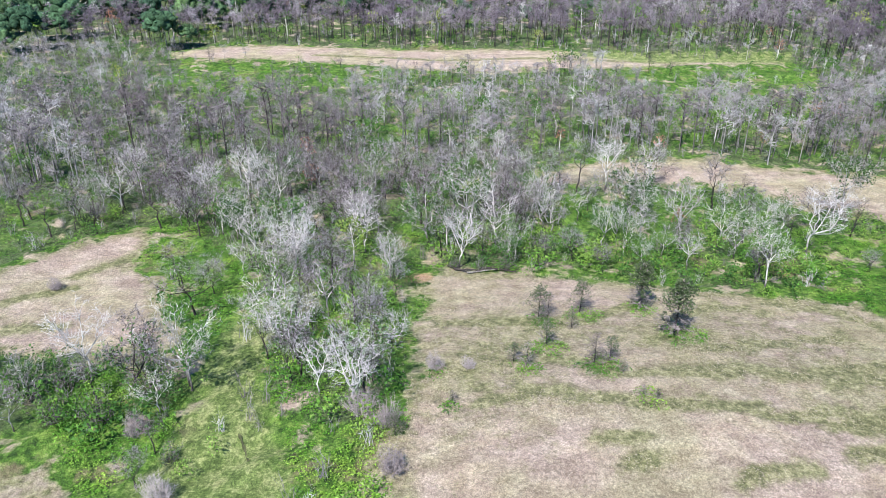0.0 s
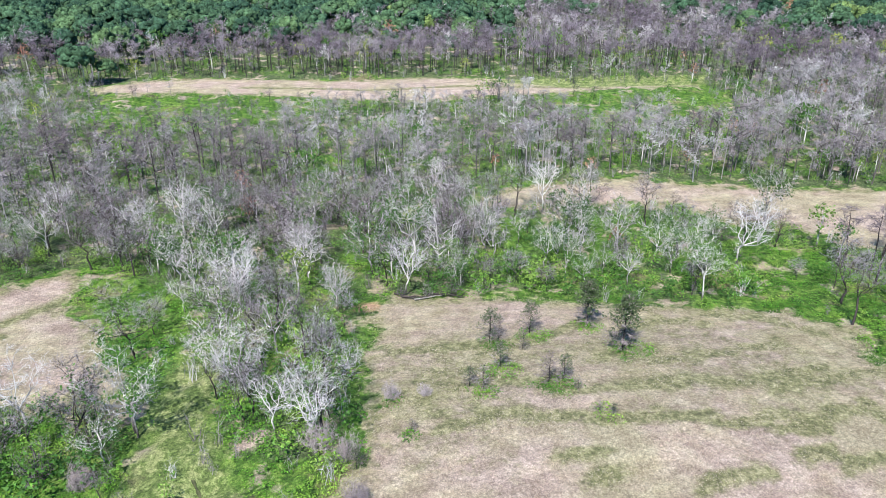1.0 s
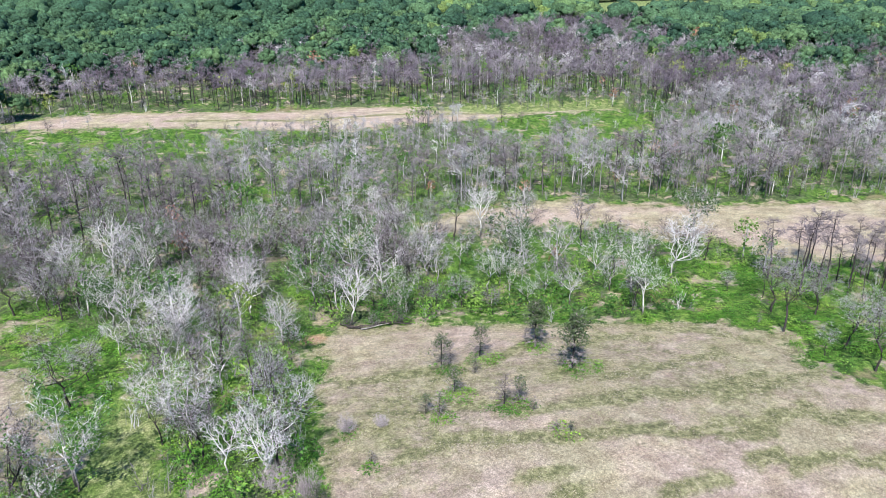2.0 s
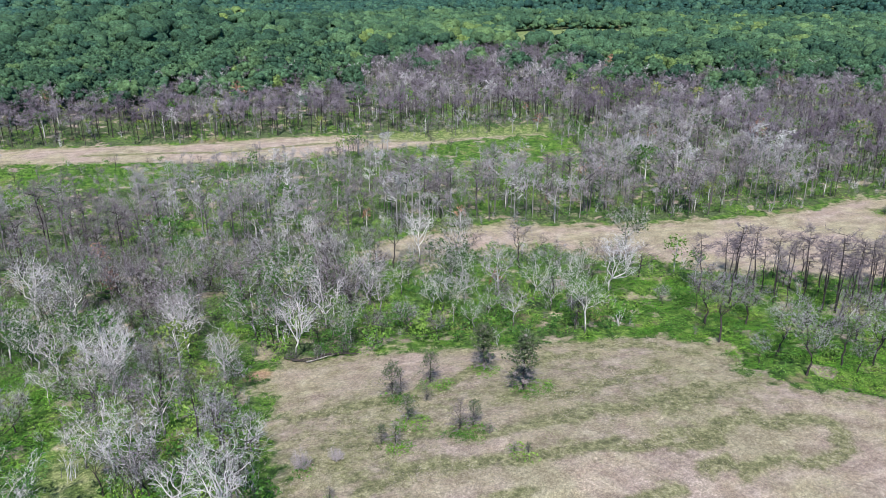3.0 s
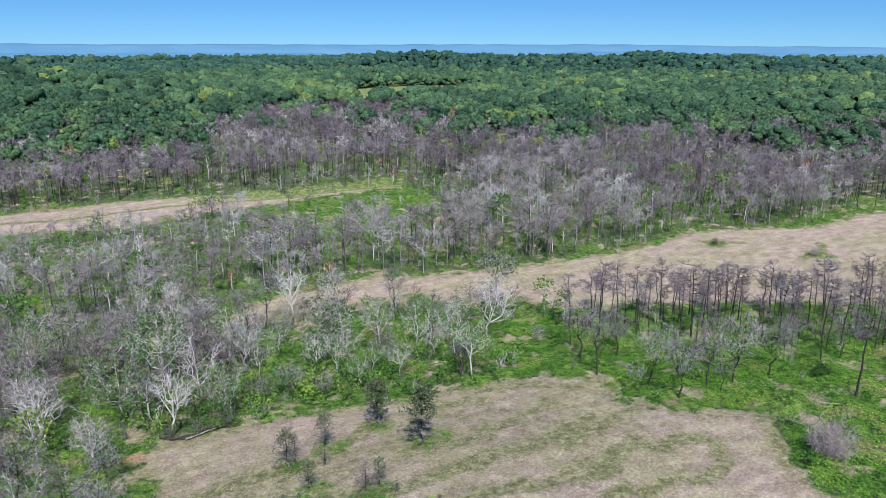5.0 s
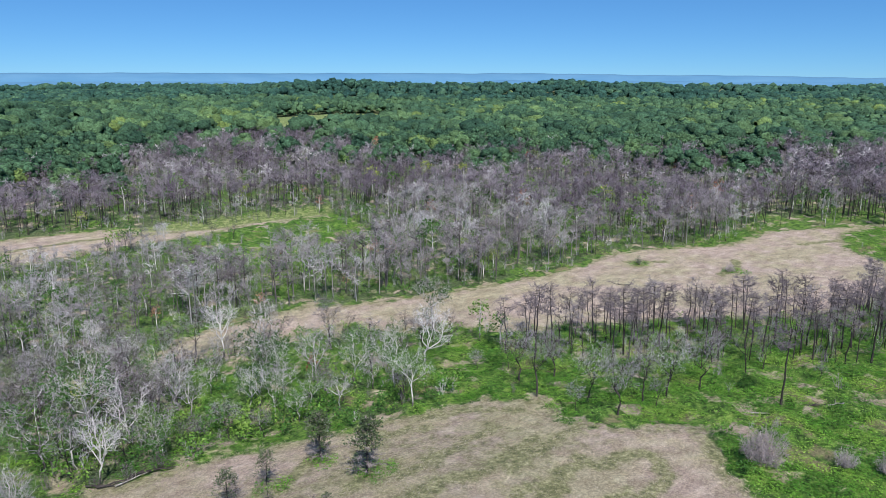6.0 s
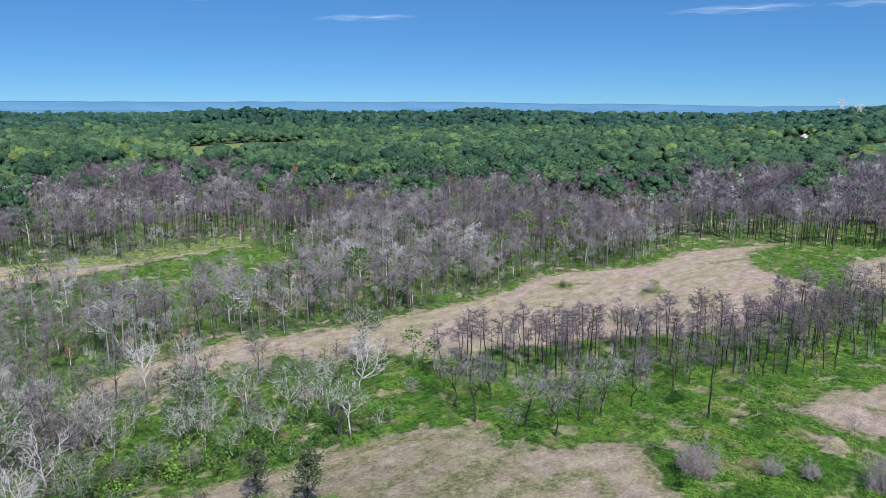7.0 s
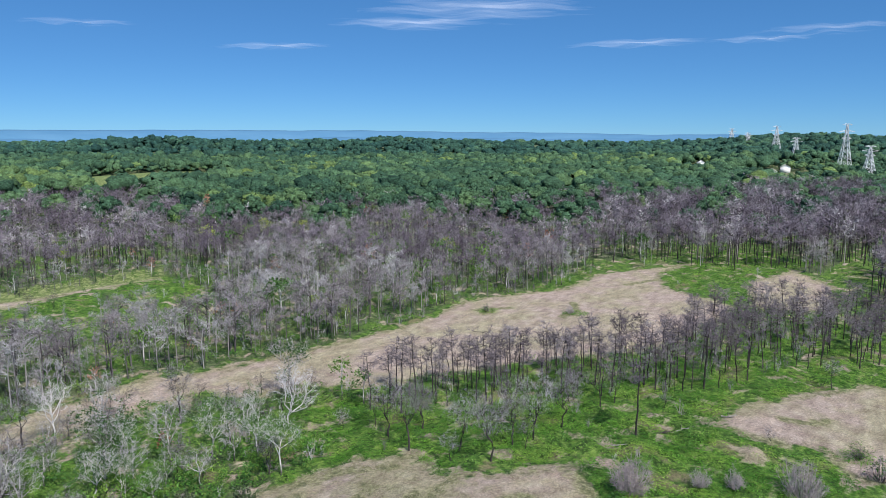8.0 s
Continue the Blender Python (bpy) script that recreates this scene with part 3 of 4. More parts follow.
def mauve_stand(x, y):
    """Where the dead trees keep a dense mauve crown of twigs."""
    spots = np.max([hill(x, y, cx, cy, sx_, sy_) for cx, cy, sx_, sy_ in ((-12, 128, 13, 10), (-45, 150, 26, 16), (-75, 175, 30, 20), (8, 120, 8, 6))], axis=0)
    return np.clip(1.5 * spots + 0.25 * ripple(x, y, 12, 27), 0, 1)


def straw_spots(x, y):
    """Small bare straw patches among the vines."""
    return np.max([hill(x, y, *spot) for spot in STRAW], axis=0) - 0.35


def graded(lo, hi, step, far):
    line = list(np.arange(lo, hi, step))
    s, p = step, line[-1]
    while p < far:
        s *= 1.13
        p += s
        line.append(p)
    s, p = step, lo
    while p > -far:
        s *= 1.13
        p -= s
        line.insert(0, p)
    return np.array(line)


def build_ground():
    xs, ys = graded(-90, 290, 1.6, 4800), graded(15, 270, 1.6, 4800)
    xs = np.unique(np.concatenate([xs, np.arange(290, 500, 9), np.arange(800, 1030, 14)]))
    ys = np.unique(np.concatenate([ys, np.arange(600, 790, 9), np.arange(850, 1045, 14)]))
    X, Y = np.meshgrid(xs, ys)
    field = any_of(MEADOWS, X, Y)
    pale = any_of(PALE_GRASS, X, Y)
    grassy = np.max([np.exp(-(near_line(b, X, Y) / 1.2) ** 2) for b in GRASSY + GRASSY_MORE], axis=0)
    half_green = 0.40 * hill(X, Y, 28, 80, 34, 12) + 0.3 * hill(X, Y, 50, 66, 16, 9) + 0.45 * hill(X, Y, 4, 68, 10, 12) + 0.3 * hill(X, Y, -55, 84, 18, 4)
    grassy = np.maximum(grassy, half_green)
    grassy = np.maximum(grassy, 0.55 * np.exp(-((field - 0.8) / 1.8) ** 2))
    clay = np.maximum(hill(X, Y, -3.5, 97.5, 2.6, 2.2), 0.8 * hill(X, Y, 54, 99, 2.0, 1.4))
    Z = surface(X, Y)
    nx, ny = len(xs), len(ys)
    i = np.arange(nx * ny).reshape(ny, nx)
    a, b, c, d = i[:-1, :-1].ravel(), i[:-1, 1:].ravel(), i[1:, 1:].ravel(), i[1:, :-1].ravel()
    tris = np.concatenate([np.stack([a, b, c], -1), np.stack([a, c, d], -1)])
    me = mesh_of("ground", np.stack([X.ravel(), Y.ravel(), Z.ravel()], -1), tris, GROUND)
    for name, val in (("field", np.clip(np.maximum(field, 4 * straw_spots(X, Y) - 0.3), -12, 12)), ("pale", np.clip(pale / 4 + 0.5, 0, 1)), ("grassy", grassy), ("clay", clay), ("woods", np.where((np.hypot(X, Y) > green_from(X, Y)) & (pale < 0), 0.9, np.clip(grey_chance(X, Y) * 1.15, 0, 1)))):
        me.attributes.new(name, "FLOAT", "POINT").data.foreach_set("value", val.ravel().astype(np.float32))
    me.polygons.foreach_set("use_smooth", np.ones(len(tris), bool))
    tagged(new("ground", me), "dry mown meadows and leafy forest floor with creeping vines", "ground", kind="structure")


build_ground()


# ---- trees that stand singly ----
def part(name, build, material, parent, label=""):
    v, f = build.arrays() if isinstance(build, Build) else build
    ob = new(name, mesh_of(name, v, f, material))
    ob.parent = parent
    if label:
        tagged(ob, label)
    return ob


def dead_tree_kind(seed, leafy=0, label="leafless grey dead tree with pale bleached limbs", spread=3.2, limbs=5, bark=None, twig=None, twigs=5, slim=1.05):
    r = random.Random(seed)
    wood, fine, leaves = grow_dead(r, 10.0, spread * r.uniform(0.8, 1.2), limbs, twigs=twigs, leafy=leafy, slim=slim)
    top = tagged(new("dead_tree"), label, "tree", "dead trees of the burnt wood")
    part("trunk", wood, bark or BARK, top)
    part("crown", fine, twig or TWIG, top)
    if leafy:
        part("foliage", leaves, FOLIAGE, top, "sparse dark green leaf clumps")
    return top


def pine_kind(seed):
    r = random.Random(seed)
    wood, fine = grow_pine(r, 12.0)
    top = tagged(new("burnt_pine"), "burnt dark pine with bare pole and crooked boughs", "tree", "burnt pines beside the meadow")
    part("trunk", wood, CHAR, top)
    part("crown", fine, TWIG_PINE, top)
    return top


class Stock:
    """Gives the first trees of a kind, then copies."""

    def __init__(self, makers):
        self.makers, self.made = makers, [None] * len(makers)

    def put(self, x, y, size, turn, k):
        k %= len(self.makers)
        m = Matrix.Translation((x, y, float(surface(np.array(x), np.array(y))))) @ Matrix.Rotation(turn, 4, "Z")
        if self.made[k] is None:
            self.made[k] = ob = self.makers[k]()
            ob.matrix_basis = m @ Matrix.Scale(size, 4)
        else:
            ob = copy_thing(self.made[k], m)
            ob.scale = (size, size, size)
        return ob


GREY = Stock([lambda s=s: dead_tree_kind(s, spread=2.7 + 0.25 * (s % 5), limbs=5 + s % 3, slim=1.3) for s in range(12)])
LEAFY = Stock([lambda s=s: dead_tree_kind(40 + s, 0.5, "half-dead tree with white limbs and sparse green leaf clumps", 3.4) for s in range(4)])
SOOTY = Stock([lambda s=s: dead_tree_kind(90 + s, 0, "leafless dead tree with sooty trunk and fuzzy grey twigs", 2.1 + 0.25 * (s % 4), 4 + s % 3, CHAR, TWIG_FUZZ, 8, 0.8) for s in range(7)])
DARK = Stock([lambda s=s: dead_tree_kind(55 + s, 0, "small charred leafless tree beside the meadow", 3.0, 5, CHAR, TWIG_PINE) for s in range(3)])
PINES = Stock([lambda s=s: pine_kind(70 + s) for s in range(12)])
MAUVE = Stock([lambda s=s: dead_tree_kind(110 + s, 0, "leafless dead tree with a dense mauve-grey umbrella of twigs", 3.6 + 0.3 * (s % 3), 6 + s % 2, CHAR, TWIG_MAUVE, 6, 0.8) for s in range(5)])

# x, y, height
OAKS_EAST = [(35, 122, 12.4), (42, 114, 12.6), (47, 110, 10.6), (39, 101, 7.1), (56, 114, 7.9), (61, 113, 6.3), (61, 107, 12.7), (72, 114, 8.0), (71, 128, 5.3), (61, 135, 4.5), (34, 111, 8.7), (70, 91, 12.4), (71, 76, 10.4), (66, 74, 5.4), (76, 69, 10.1), (81, 68, 12.1), (89, 67, 10.5), (77, 67, 5.5), (106, 73, 7.0), (100, 65, 8.5), (106, 65, 8.2), (142, 34, 6.4), (103, 36, 3.4), (108, 56, 3.7), (72, 96, 6.0), (78, 90, 6.0), (68, 100, 4.4)]
OAKS_WEST = [(5, 115, 14.0), (9, 112, 11.7), (-38, 116, 8.4), (-6, 76, 5.6), (-18, 69, 8.2), (-17, 70, 8.3), (-14, 65, 7.4), (-13, 72, 3.8), (-23, 84, 7.1), (19, 114, 8.7), (21, 103, 7.1), (-12, 82, 10.3), (-16, 85, 9.8), (-8, 67, 5.5), (-17, 79, 6.9), (-10, 85, 5.5), (-20, 92, 8.5), (-34, 92, 6.7), (-31, 98, 6.0), (-7, 92, 6.7), (0, 137, 9.7), (-49, 67, 6.4), (-40, 66, 7.7), (-32, 64, 6.2), (-49, 74, 3.0), (-30, 57, 4.9), (-30, 52, 5.5), (-47, 61, 6.2)]
PINES_FRONT = [(98, 98, 12.7), (96, 93, 11.4), (91, 87, 12.1), (93, 86, 14.7), (92, 84, 10.9), (101, 89, 11.9), (102, 87, 10.6), (103, 85, 12.9), (87, 94, 11.1), (91, 98, 12.1), (94, 99, 9.9), (89, 99, 10.0), (86, 100, 9.9), (78, 103, 12.3), (79, 96, 14.8), (116, 61, 12.3), (124, 54, 15.4), (120, 86, 8.0), (111, 77, 11.1), (128, 61, 12.4), (130, 60, 12.9), (143, 55, 11.8), (144, 51, 13.0), (121, 60, 13.8), (93, 55, 14.5)]
rt = random.Random(5)
taken = []
for k, (x, y, h) in enumerate(OAKS_EAST + OAKS_WEST):
    (LEAFY if k in (0, 2, 27, 48, 50, 54) else DARK if k in (7, 8, 9, 5, 18, 19) else SOOTY if 10 < k < 27 or k > 29 and (k % 3 or k > 47) else GREY).put(x, y, h / 10, rt.uniform(0, 6.28), k)
    taken.append((x, y))
for k, (x, y, h) in enumerate(PINES_FRONT):
    PINES.put(x, y, h / 12, rt.uniform(0, 6.28), k)
    taken.append((x, y))

NORTH_EDGE = [(-77, 239), (-69, 234), (-59, 226), (-46, 222), (-42, 226), (-33, 231), (-23, 229), (-9, 230), (3, 215), (26, 221), (32, 221), (54, 224), (65, 227), (71, 225), (85, 220), (89, 214), (116, 234), (-64, 210), (-50, 206)]
for k, (x, y) in enumerate(NORTH_EDGE):
    DARK.put(x, y, rt.uniform(0.38, 0.65), rt.uniform(0, 6.28), k)

# the pine belt
px, py = sown(78, 210, 20, 116, 3.3)
keep = (signed(PINE_BELT, px, py) > 0) & (any_of(MEADOWS, px, py) < -1.0) & (rng.random(px.size) < 0.62)
for k, (x, y) in enumerate(zip(px[keep], py[keep])):
    PINES.put(x, y, rt.uniform(0.58, 1.1), rt.uniform(0, 6.28), rt.randrange(12))


gx, gy = sown(-200, 320, 40, 420, 3.7)
keep = (rng.random(gx.size) < grey_chance(gx, gy)) & seen_side(gx, gy)
gx, gy = gx[keep], gy[keep]
burnt = scorched(gx, gy)
near = (~burnt) & (np.hypot(gx - 5, gy) < 152) & (rng.random(gx.size) < 0.78)
for x, y in zip(gx[near], gy[near]):
    if min((x - a) ** 2 + (y - b) ** 2 for a, b in taken) < 6:
        continue
    pick = rt.random()
    mauve = float(mauve_stand(np.array(x), np.array(y)))
    stock = SOOTY if float(signed(VINE_SLOPE, np.array(x), np.array(y))) > -4 else MAUVE if pick < 0.12 + 0.62 * mauve else LEAFY if pick > 0.84 else SOOTY if pick > 0.48 else GREY
    stock.put(x, y, rt.uniform(0.55, 1.3), rt.uniform(0, 6.28), rt.randrange(12))

# ---- woods beyond, past counting ----
mid_tpl = [grow_bare(random.Random(200 + s), 10, 3.2, 270, 0.85, 0.042, 0.38) for s in range(12)]
far = ~near & ~burnt & (np.hypot(gx - 5, gy) >= 152)
tagged(scatter("dead_wood", mid_tpl, on_ground(gx[far], gy[far]), (1.3 * rng.beta(2.6, 1.7, far.sum()) + 0.15) * np.where(signed(MEADOW_NORTH, gx[far], gy[far]) > -20, 0.6, np.where((gy[far] > 172) & (gx[far] < 62), 0.68, 1.1)), TWIG_WOODS, np.clip(rng.normal(0.41, 0.2, far.sum()) + 0.18 * ripple(gx[far], gy[far], 30, 23) - 0.3 * mauve_stand(gx[far], gy[far]), 0, 1), WOOD_BOLES), "leafless grey dead trees of the wood behind the meadows", "woods", kind="stuff")
scorch_tpl = [grow_bare(random.Random(300 + s), 12.5, 2.9, 250, 0.95, 0.052, 0.5) for s in range(10)]
scorch_far = [grow_bare(random.Random(330 + s), 12.5, 3.0, 78, 1.25, 0.092, 0.5) for s in range(10)]
sx, sy = sown(-180, 620, -60, 500, 3.9)
keep = scorched(sx, sy) & (any_of(MEADOWS, sx, sy) < -1.5) & ((np.hypot(sx, sy) < green_from(sx, sy) * np.where(rng.random(sx.size) < 0.12, 1.15, 1.0)) | burnt_island(sx, sy)) & ~green_island(sx, sy) & seen_side(sx, sy) & (any_of(PALE_GRASS[1:], sx, sy) < -1) & (signed(PINE_BELT, sx, sy) < 0) & (np.hypot(sx, sy) > 150)
keep &= rng.random(sx.size) < np.where(np.hypot(sx, sy) < 300, 0.84, 0.72) * np.clip(0.95 + 0.4 * ripple(sx, sy, 26, 33), 0.25, 1.1)
sx, sy = sx[keep], sy[keep]
deep = np.hypot(sx, sy) > 300
for name, part_of, kinds in (("scorched_wood", ~deep, scorch_tpl), ("scorched_wood_far", deep, scorch_far)):
    hx, hy = sx[part_of], sy[part_of]
    tagged(scatter(name, kinds, on_ground(hx, hy), rng.uniform(0.65, 1.2, len(hx)) * np.where(np.arctan2(hx, hy) > radians(62), 1.32, 1.0), TWIG_PURPLE, np.clip(rng.beta(1.4, 2.4, len(hx)) + 0.2 * ripple(hx, hy, 60, 31) + 0.06, 0, 1), CHAR_BOLES), "purple-brown scorched leafless pines in a dense band", "woods", kind="stuff")


def forest(name, lo, hi, step, templates, label, big, material):
    fx, fy = sown(-hi, hi, -hi * 0.1, hi, step)
    r = np.hypot(fx, fy)
    green = (r > green_from(fx, fy) * np.where(rng.random(fx.size) < 0.08, 0.88, 1.0)) | green_island(fx, fy)
    keep = green & (r > lo) & (r < hi) & seen_side(fx, fy) & (any_of(PALE_GRASS, fx, fy) < -3) & (any_of(YARDS, fx, fy) < 0) & ~burnt_island(fx, fy)
    fx, fy = fx[keep], fy[keep]
    deg = np.degrees(np.arctan2(fx, fy))
    low = any_of(YARDS, fx * 1.04, fy * 1.04) > -12
    for ahead in (1.04, 1.08, 1.13, 1.18):
        low |= any_of(PALE_GRASS[2:3], fx * ahead, fy * ahead) > -10
    skirt = np.clip(0.22 - any_of(PALE_GRASS[2:3], fx, fy) / 48, 0.25, 1)
    middling = (deg > 75.5) & (r[keep] > 600) & (r[keep] < 1010)
    tone = 0.40 + 0.12 * ripple(fx, fy, 120, 41) + 0.16 * ripple(fx, fy, 40, 42) + rng.normal(0, 0.17, len(fx))
    tone = tone - 0.17 * stands(DARK_STANDS, fx, fy) + 0.34 * stands(BRIGHT_STANDS, fx, fy) * (rng.random(len(fx)) < 0.5)
    tone = np.clip(tone, 0, np.where(rng.random(len(fx)) < 0.010, 1.0, 0.93))
    ob = scatter(name, templates, on_ground(fx, fy), big * rng.uniform(0.68, 1.35, len(fx)) * np.where(low, 0.30, np.where(middling, 0.6, skirt)), material, tone, rounded=True)
    tagged(ob, label, "woods", kind="stuff")


leaf_tpl = [grow_leafy(random.Random(400 + s), 13.5, 4.9, 17 + s % 4, 6, 0.9) for s in range(16)]
leaf_far = [grow_leafy(random.Random(430 + s), 15, 6.8, 6 + s % 2, 2, 1.6) for s in range(14)]
dome_tpl = [grow_leafy(random.Random(460 + s), 15, 7.4, 4, 0, 2) for s in range(10)]
forest("green_wood", 0, 500, 8.4, leaf_tpl, "dense green summer wood of broadleaf trees", 1.0, FOREST)
forest("green_wood_far", 500, 1050, 12.4, leaf_far, "dense green wood rolling into the distance", 1.0, FOREST)
forest("green_wood_ridge", 1050, 1700, 15.0, dome_tpl, "dark green wooded ridge, foliage tinted with painted haze", 0.85, FOREST_HAZED)
forest("green_wood_horizon", 1750, 2900, 52.0, dome_tpl, "wooded hills at the horizon, green foliage tinted with painted blue haze", 1.35, FOREST_HAZED)


# ---- undergrowth ----
def leaf_mound(seed, count, size, wide, high):
    r = random.Random(seed)
    b = Build()
    for _ in range(count):
        a, q = r.uniform(0, 6.28), math.sqrt(r.random())
        p = Vector((math.cos(a) * q * wide, math.sin(a) * q * wide, high * (1 - q * q) * r.uniform(0.6, 1.0) + 0.05))
        d = Vector((math.cos(a) + r.gauss(0, 0.9), math.sin(a) + r.gauss(0, 0.9), r.gauss(-0.1, 0.35))).normalized()
        b.sliver(p, p + d * size * r.uniform(0.7, 1.3), size * 0.42, Vector((r.gauss(0, 0.35), r.gauss(0, 0.35), 1)))
    return b.arrays()


def shrub(seed, count=74):
    r = random.Random(seed)
    b = Build()
    cores = [Vector((r.gauss(0, 0.45), r.gauss(0, 0.45), r.uniform(0.5, 1.5))) for _ in range(4)]
    for _ in range(count):
        w = some_way(r, 0.4)
        p = r.choice(cores) + Vector((w.x, w.y, w.z * 0.9)) * r.uniform(0.3, 0.75)
        p.z = max(p.z, 0.1)
        b.sliver(p, p + (some_way(r) + w * 0.5).normalized() * r.uniform(0.16, 0.3), 0.09, w)
    return b.arrays()


def brush(seed, count, high):
    r = random.Random(seed)
    b = Build()
    for _ in range(count):
        a = r.uniform(0, 6.28)
        p = Vector((r.gauss(0, 0.25), r.gauss(0, 0.25), 0))
        q = p + Vector((math.cos(a) * r.uniform(0.2, 0.9), math.sin(a) * r.uniform(0.2, 0.9), r.uniform(0.5, 1.0) * high))
        b.sliver(p, q, 0.03, some_way(r))
        for _ in range(3):
            s0 = p.lerp(q, r.uniform(0.35, 1.0))
            b.sliver(s0, s0 + ((q - p).normalized() + some_way(r) * 0.9) * high * 0.25, 0.022, some_way(r))
    return b.arrays()


vx, vy = sown(-110, 320, 22, 250, 0.92)
bare = any_of(MEADOWS, vx, vy) + np.clip(1.6 * ripple(vx, vy, 7, 97) + 0.9 * ripple(vx, vy, 2.6, 98), -0.8, 2.6)
reach = np.hypot(vx - 20, vy)
bare = np.maximum(bare, any_of(PALE_GRASS[:2], vx, vy) + 0.6)
chance = np.where(bare < -0.3, 0.9, 0.0) * np.where((signed(VINE_SLOPE, vx, vy) > -2) | (signed(PINE_BELT, vx, vy) > -3) | (signed(WEST_LANE, vx, vy) > -12) | (any_of(GLADES, vx, vy) > -2), 1.0, 0.45)
chance = chance * np.where((vx > 215) & (any_of(GLADES[2:], vx, vy) < -4), 0, 1) * np.where(reach < 135, 1.0, 0.62) * np.where(any_of(GLADES, vx, vy) > -2, 0.62, np.clip(1.25 - reach / 260, 0.2, 1)) * (0.85 + 0.5 * ripple(vx, vy, 14, 51))
keep = (rng.random(vx.size) < chance) & seen_side(vx, vy) & ((vy > 38) | (vx > 62)) & (straw_spots(vx, vy) < 0.2)
feet = [(31, 77.5, 3.2), (28, 86, 2.0), (14, 82, 2.2), (19.5, 84, 2.4), (13, 74, 2.6), (18.5, 69.5, 3.0), (10, 69.5, 2.0), (23, 62.5, 1.6), (1, 63, 1.2), (-1, 69, 1.4), (72, 47, 3.0), (88, 28, 3.5), (84, 36, 2.2), (167, 106, 4.0), (154, 128, 3.5), (107, 24, 3)]
for fx_, fy_, fr in feet:
    keep |= (np.hypot(vx - fx_, vy - fy_) < fr * rng.uniform(0.7, 1.1, vx.size)) & (rng.random(vx.size) < 0.9)
vx, vy = vx[keep], vy[keep]
tagged(scatter("vines", [leaf_mound(500 + k, 27, 0.175, 0.75, 0.45) for k in range(10)], on_ground(vx, vy), rng.uniform(0.8, 1.5, len(vx)), VINE, rng.random(len(vx))), "bright green creeping vines over the ground", "vines", kind="stuff")

ux, uy = sown(-130, 230, 45, 300, 2.7)
bare = any_of(MEADOWS, ux, uy)
thin = (signed(VINE_SLOPE, ux, uy) > 0) | (signed(WEST_LANE, ux, uy) > 0) | (any_of(GLADES, ux, uy) > 0)
dense = any_of(THICKETS, ux, uy) > 0
keep = (bare < -0.6) & (rng.random(ux.size) < np.where(dense, 0.95, np.where(thin, 0.17, np.where(uy > 240, 0.4, 0.75)))) & seen_side(ux, uy) & (np.hypot(ux, uy) < green_from(ux, uy))
ux, uy = ux[keep], uy[keep]
green = rng.random(len(ux)) < 0.72
big = np.where(any_of(THICKETS, ux, uy) > 0, 1.45, 1.0)
tagged(scatter("thicket", [brush(540 + k, 11, 2.4) for k in range(6)], on_ground(ux[~green], uy[~green]), rng.uniform(0.6, 1.4, (~green).sum()), TWIG_WOODS, rng.random((~green).sum())), "dry grey brush under the dead trees", "thicket", kind="stuff")
tagged(scatter("shrubs", [shrub(560 + k) for k in range(8)], on_ground(ux[green], uy[green]), big[green] * rng.uniform(0.6, 1.5, green.sum()), SHRUB, rng.random(green.sum())), "green leafy shrubs under the dead trees", "shrub", kind="stuff")


# ---- living trees among the dead ----
def living_kind(seed, label, stops_name, height=9.0, spread=3.0, knobs=7, tufts=150, flat=0.8):
    r = random.Random(seed)
    wood, leaves = Build(), Build()
    wood.tube([(0, 0, -0.5), (r.gauss(0, 0.1), r.gauss(0, 0.1), height * 0.4), (r.gauss(0, 0.3), r.gauss(0, 0.3), height * 0.8)], [0.17, 0.12, 0.04], 5)
    for k in range(knobs):
        a, q = k * 2.4 + r.uniform(-0.4, 0.4), math.sqrt((k + 0.3) / knobs)
        c = Vector((math.cos(a) * q * spread * 0.7, math.sin(a) * q * spread * 0.7, height * (0.86 - 0.4 * q * q + r.uniform(-0.07, 0.07))))
        wood.spike((0, 0, c.z * 0.7), c, 0.06)
        rad = spread * r.uniform(0.34, 0.5)
        for _ in range(tufts // knobs):
            w = some_way(r, 0.35)
            leaves.leaf(c + Vector((w.x, w.y, w.z * flat)) * rad * r.uniform(0.55, 1.08), some_way(r, 0.1), (w + some_way(r) * 0.5).normalized(), r.uniform(0.4, 0.75), 0.2)
    top = tagged(new("living_tree"), label, "tree", "living trees among the dead wood")
    part("trunk", wood, BARK, top)
    part("crown", leaves, stops_name, top)
    return top


GREEN_TREE = leaf_material("living_foliage", [(0.0, (0.05, 0.125, 0.03)), (0.6, (0.085, 0.19, 0.04)), (1.0, (0.17, 0.29, 0.055))], 0.25, tree=True)
YELLOW_TREE = leaf_material("yellowing_foliage", [(0.0, (0.16, 0.24, 0.05)), (1.0, (0.30, 0.36, 0.08))], 0.3, tree=True)
RUST_TREE = leaf_material("rusty_foliage", [(0.0, (0.26, 0.12, 0.075)), (1.0, (0.36, 0.20, 0.135))], 0.2, tree=True)
LIVING = Stock([lambda k=k: living_kind(600 + k, "living tree with a dense green crown", GREEN_TREE, spread=2.6 + 0.3 * k) for k in range(5)])
YELLOW = Stock([lambda k=k: living_kind(620 + k, "living tree with a yellow-green crown", YELLOW_TREE) for k in range(2)])
RUSTY = Stock([lambda k=k: living_kind(630 + k, "dying tree with rusty brown leaves", RUST_TREE, spread=2.4, tufts=110) for k in range(2)])
FLAT_PINE = Stock([lambda: living_kind(640, "broad living pine with flat dark green tiers", GREEN_TREE, 10.0, 5.0, 11, 420, 0.28)])
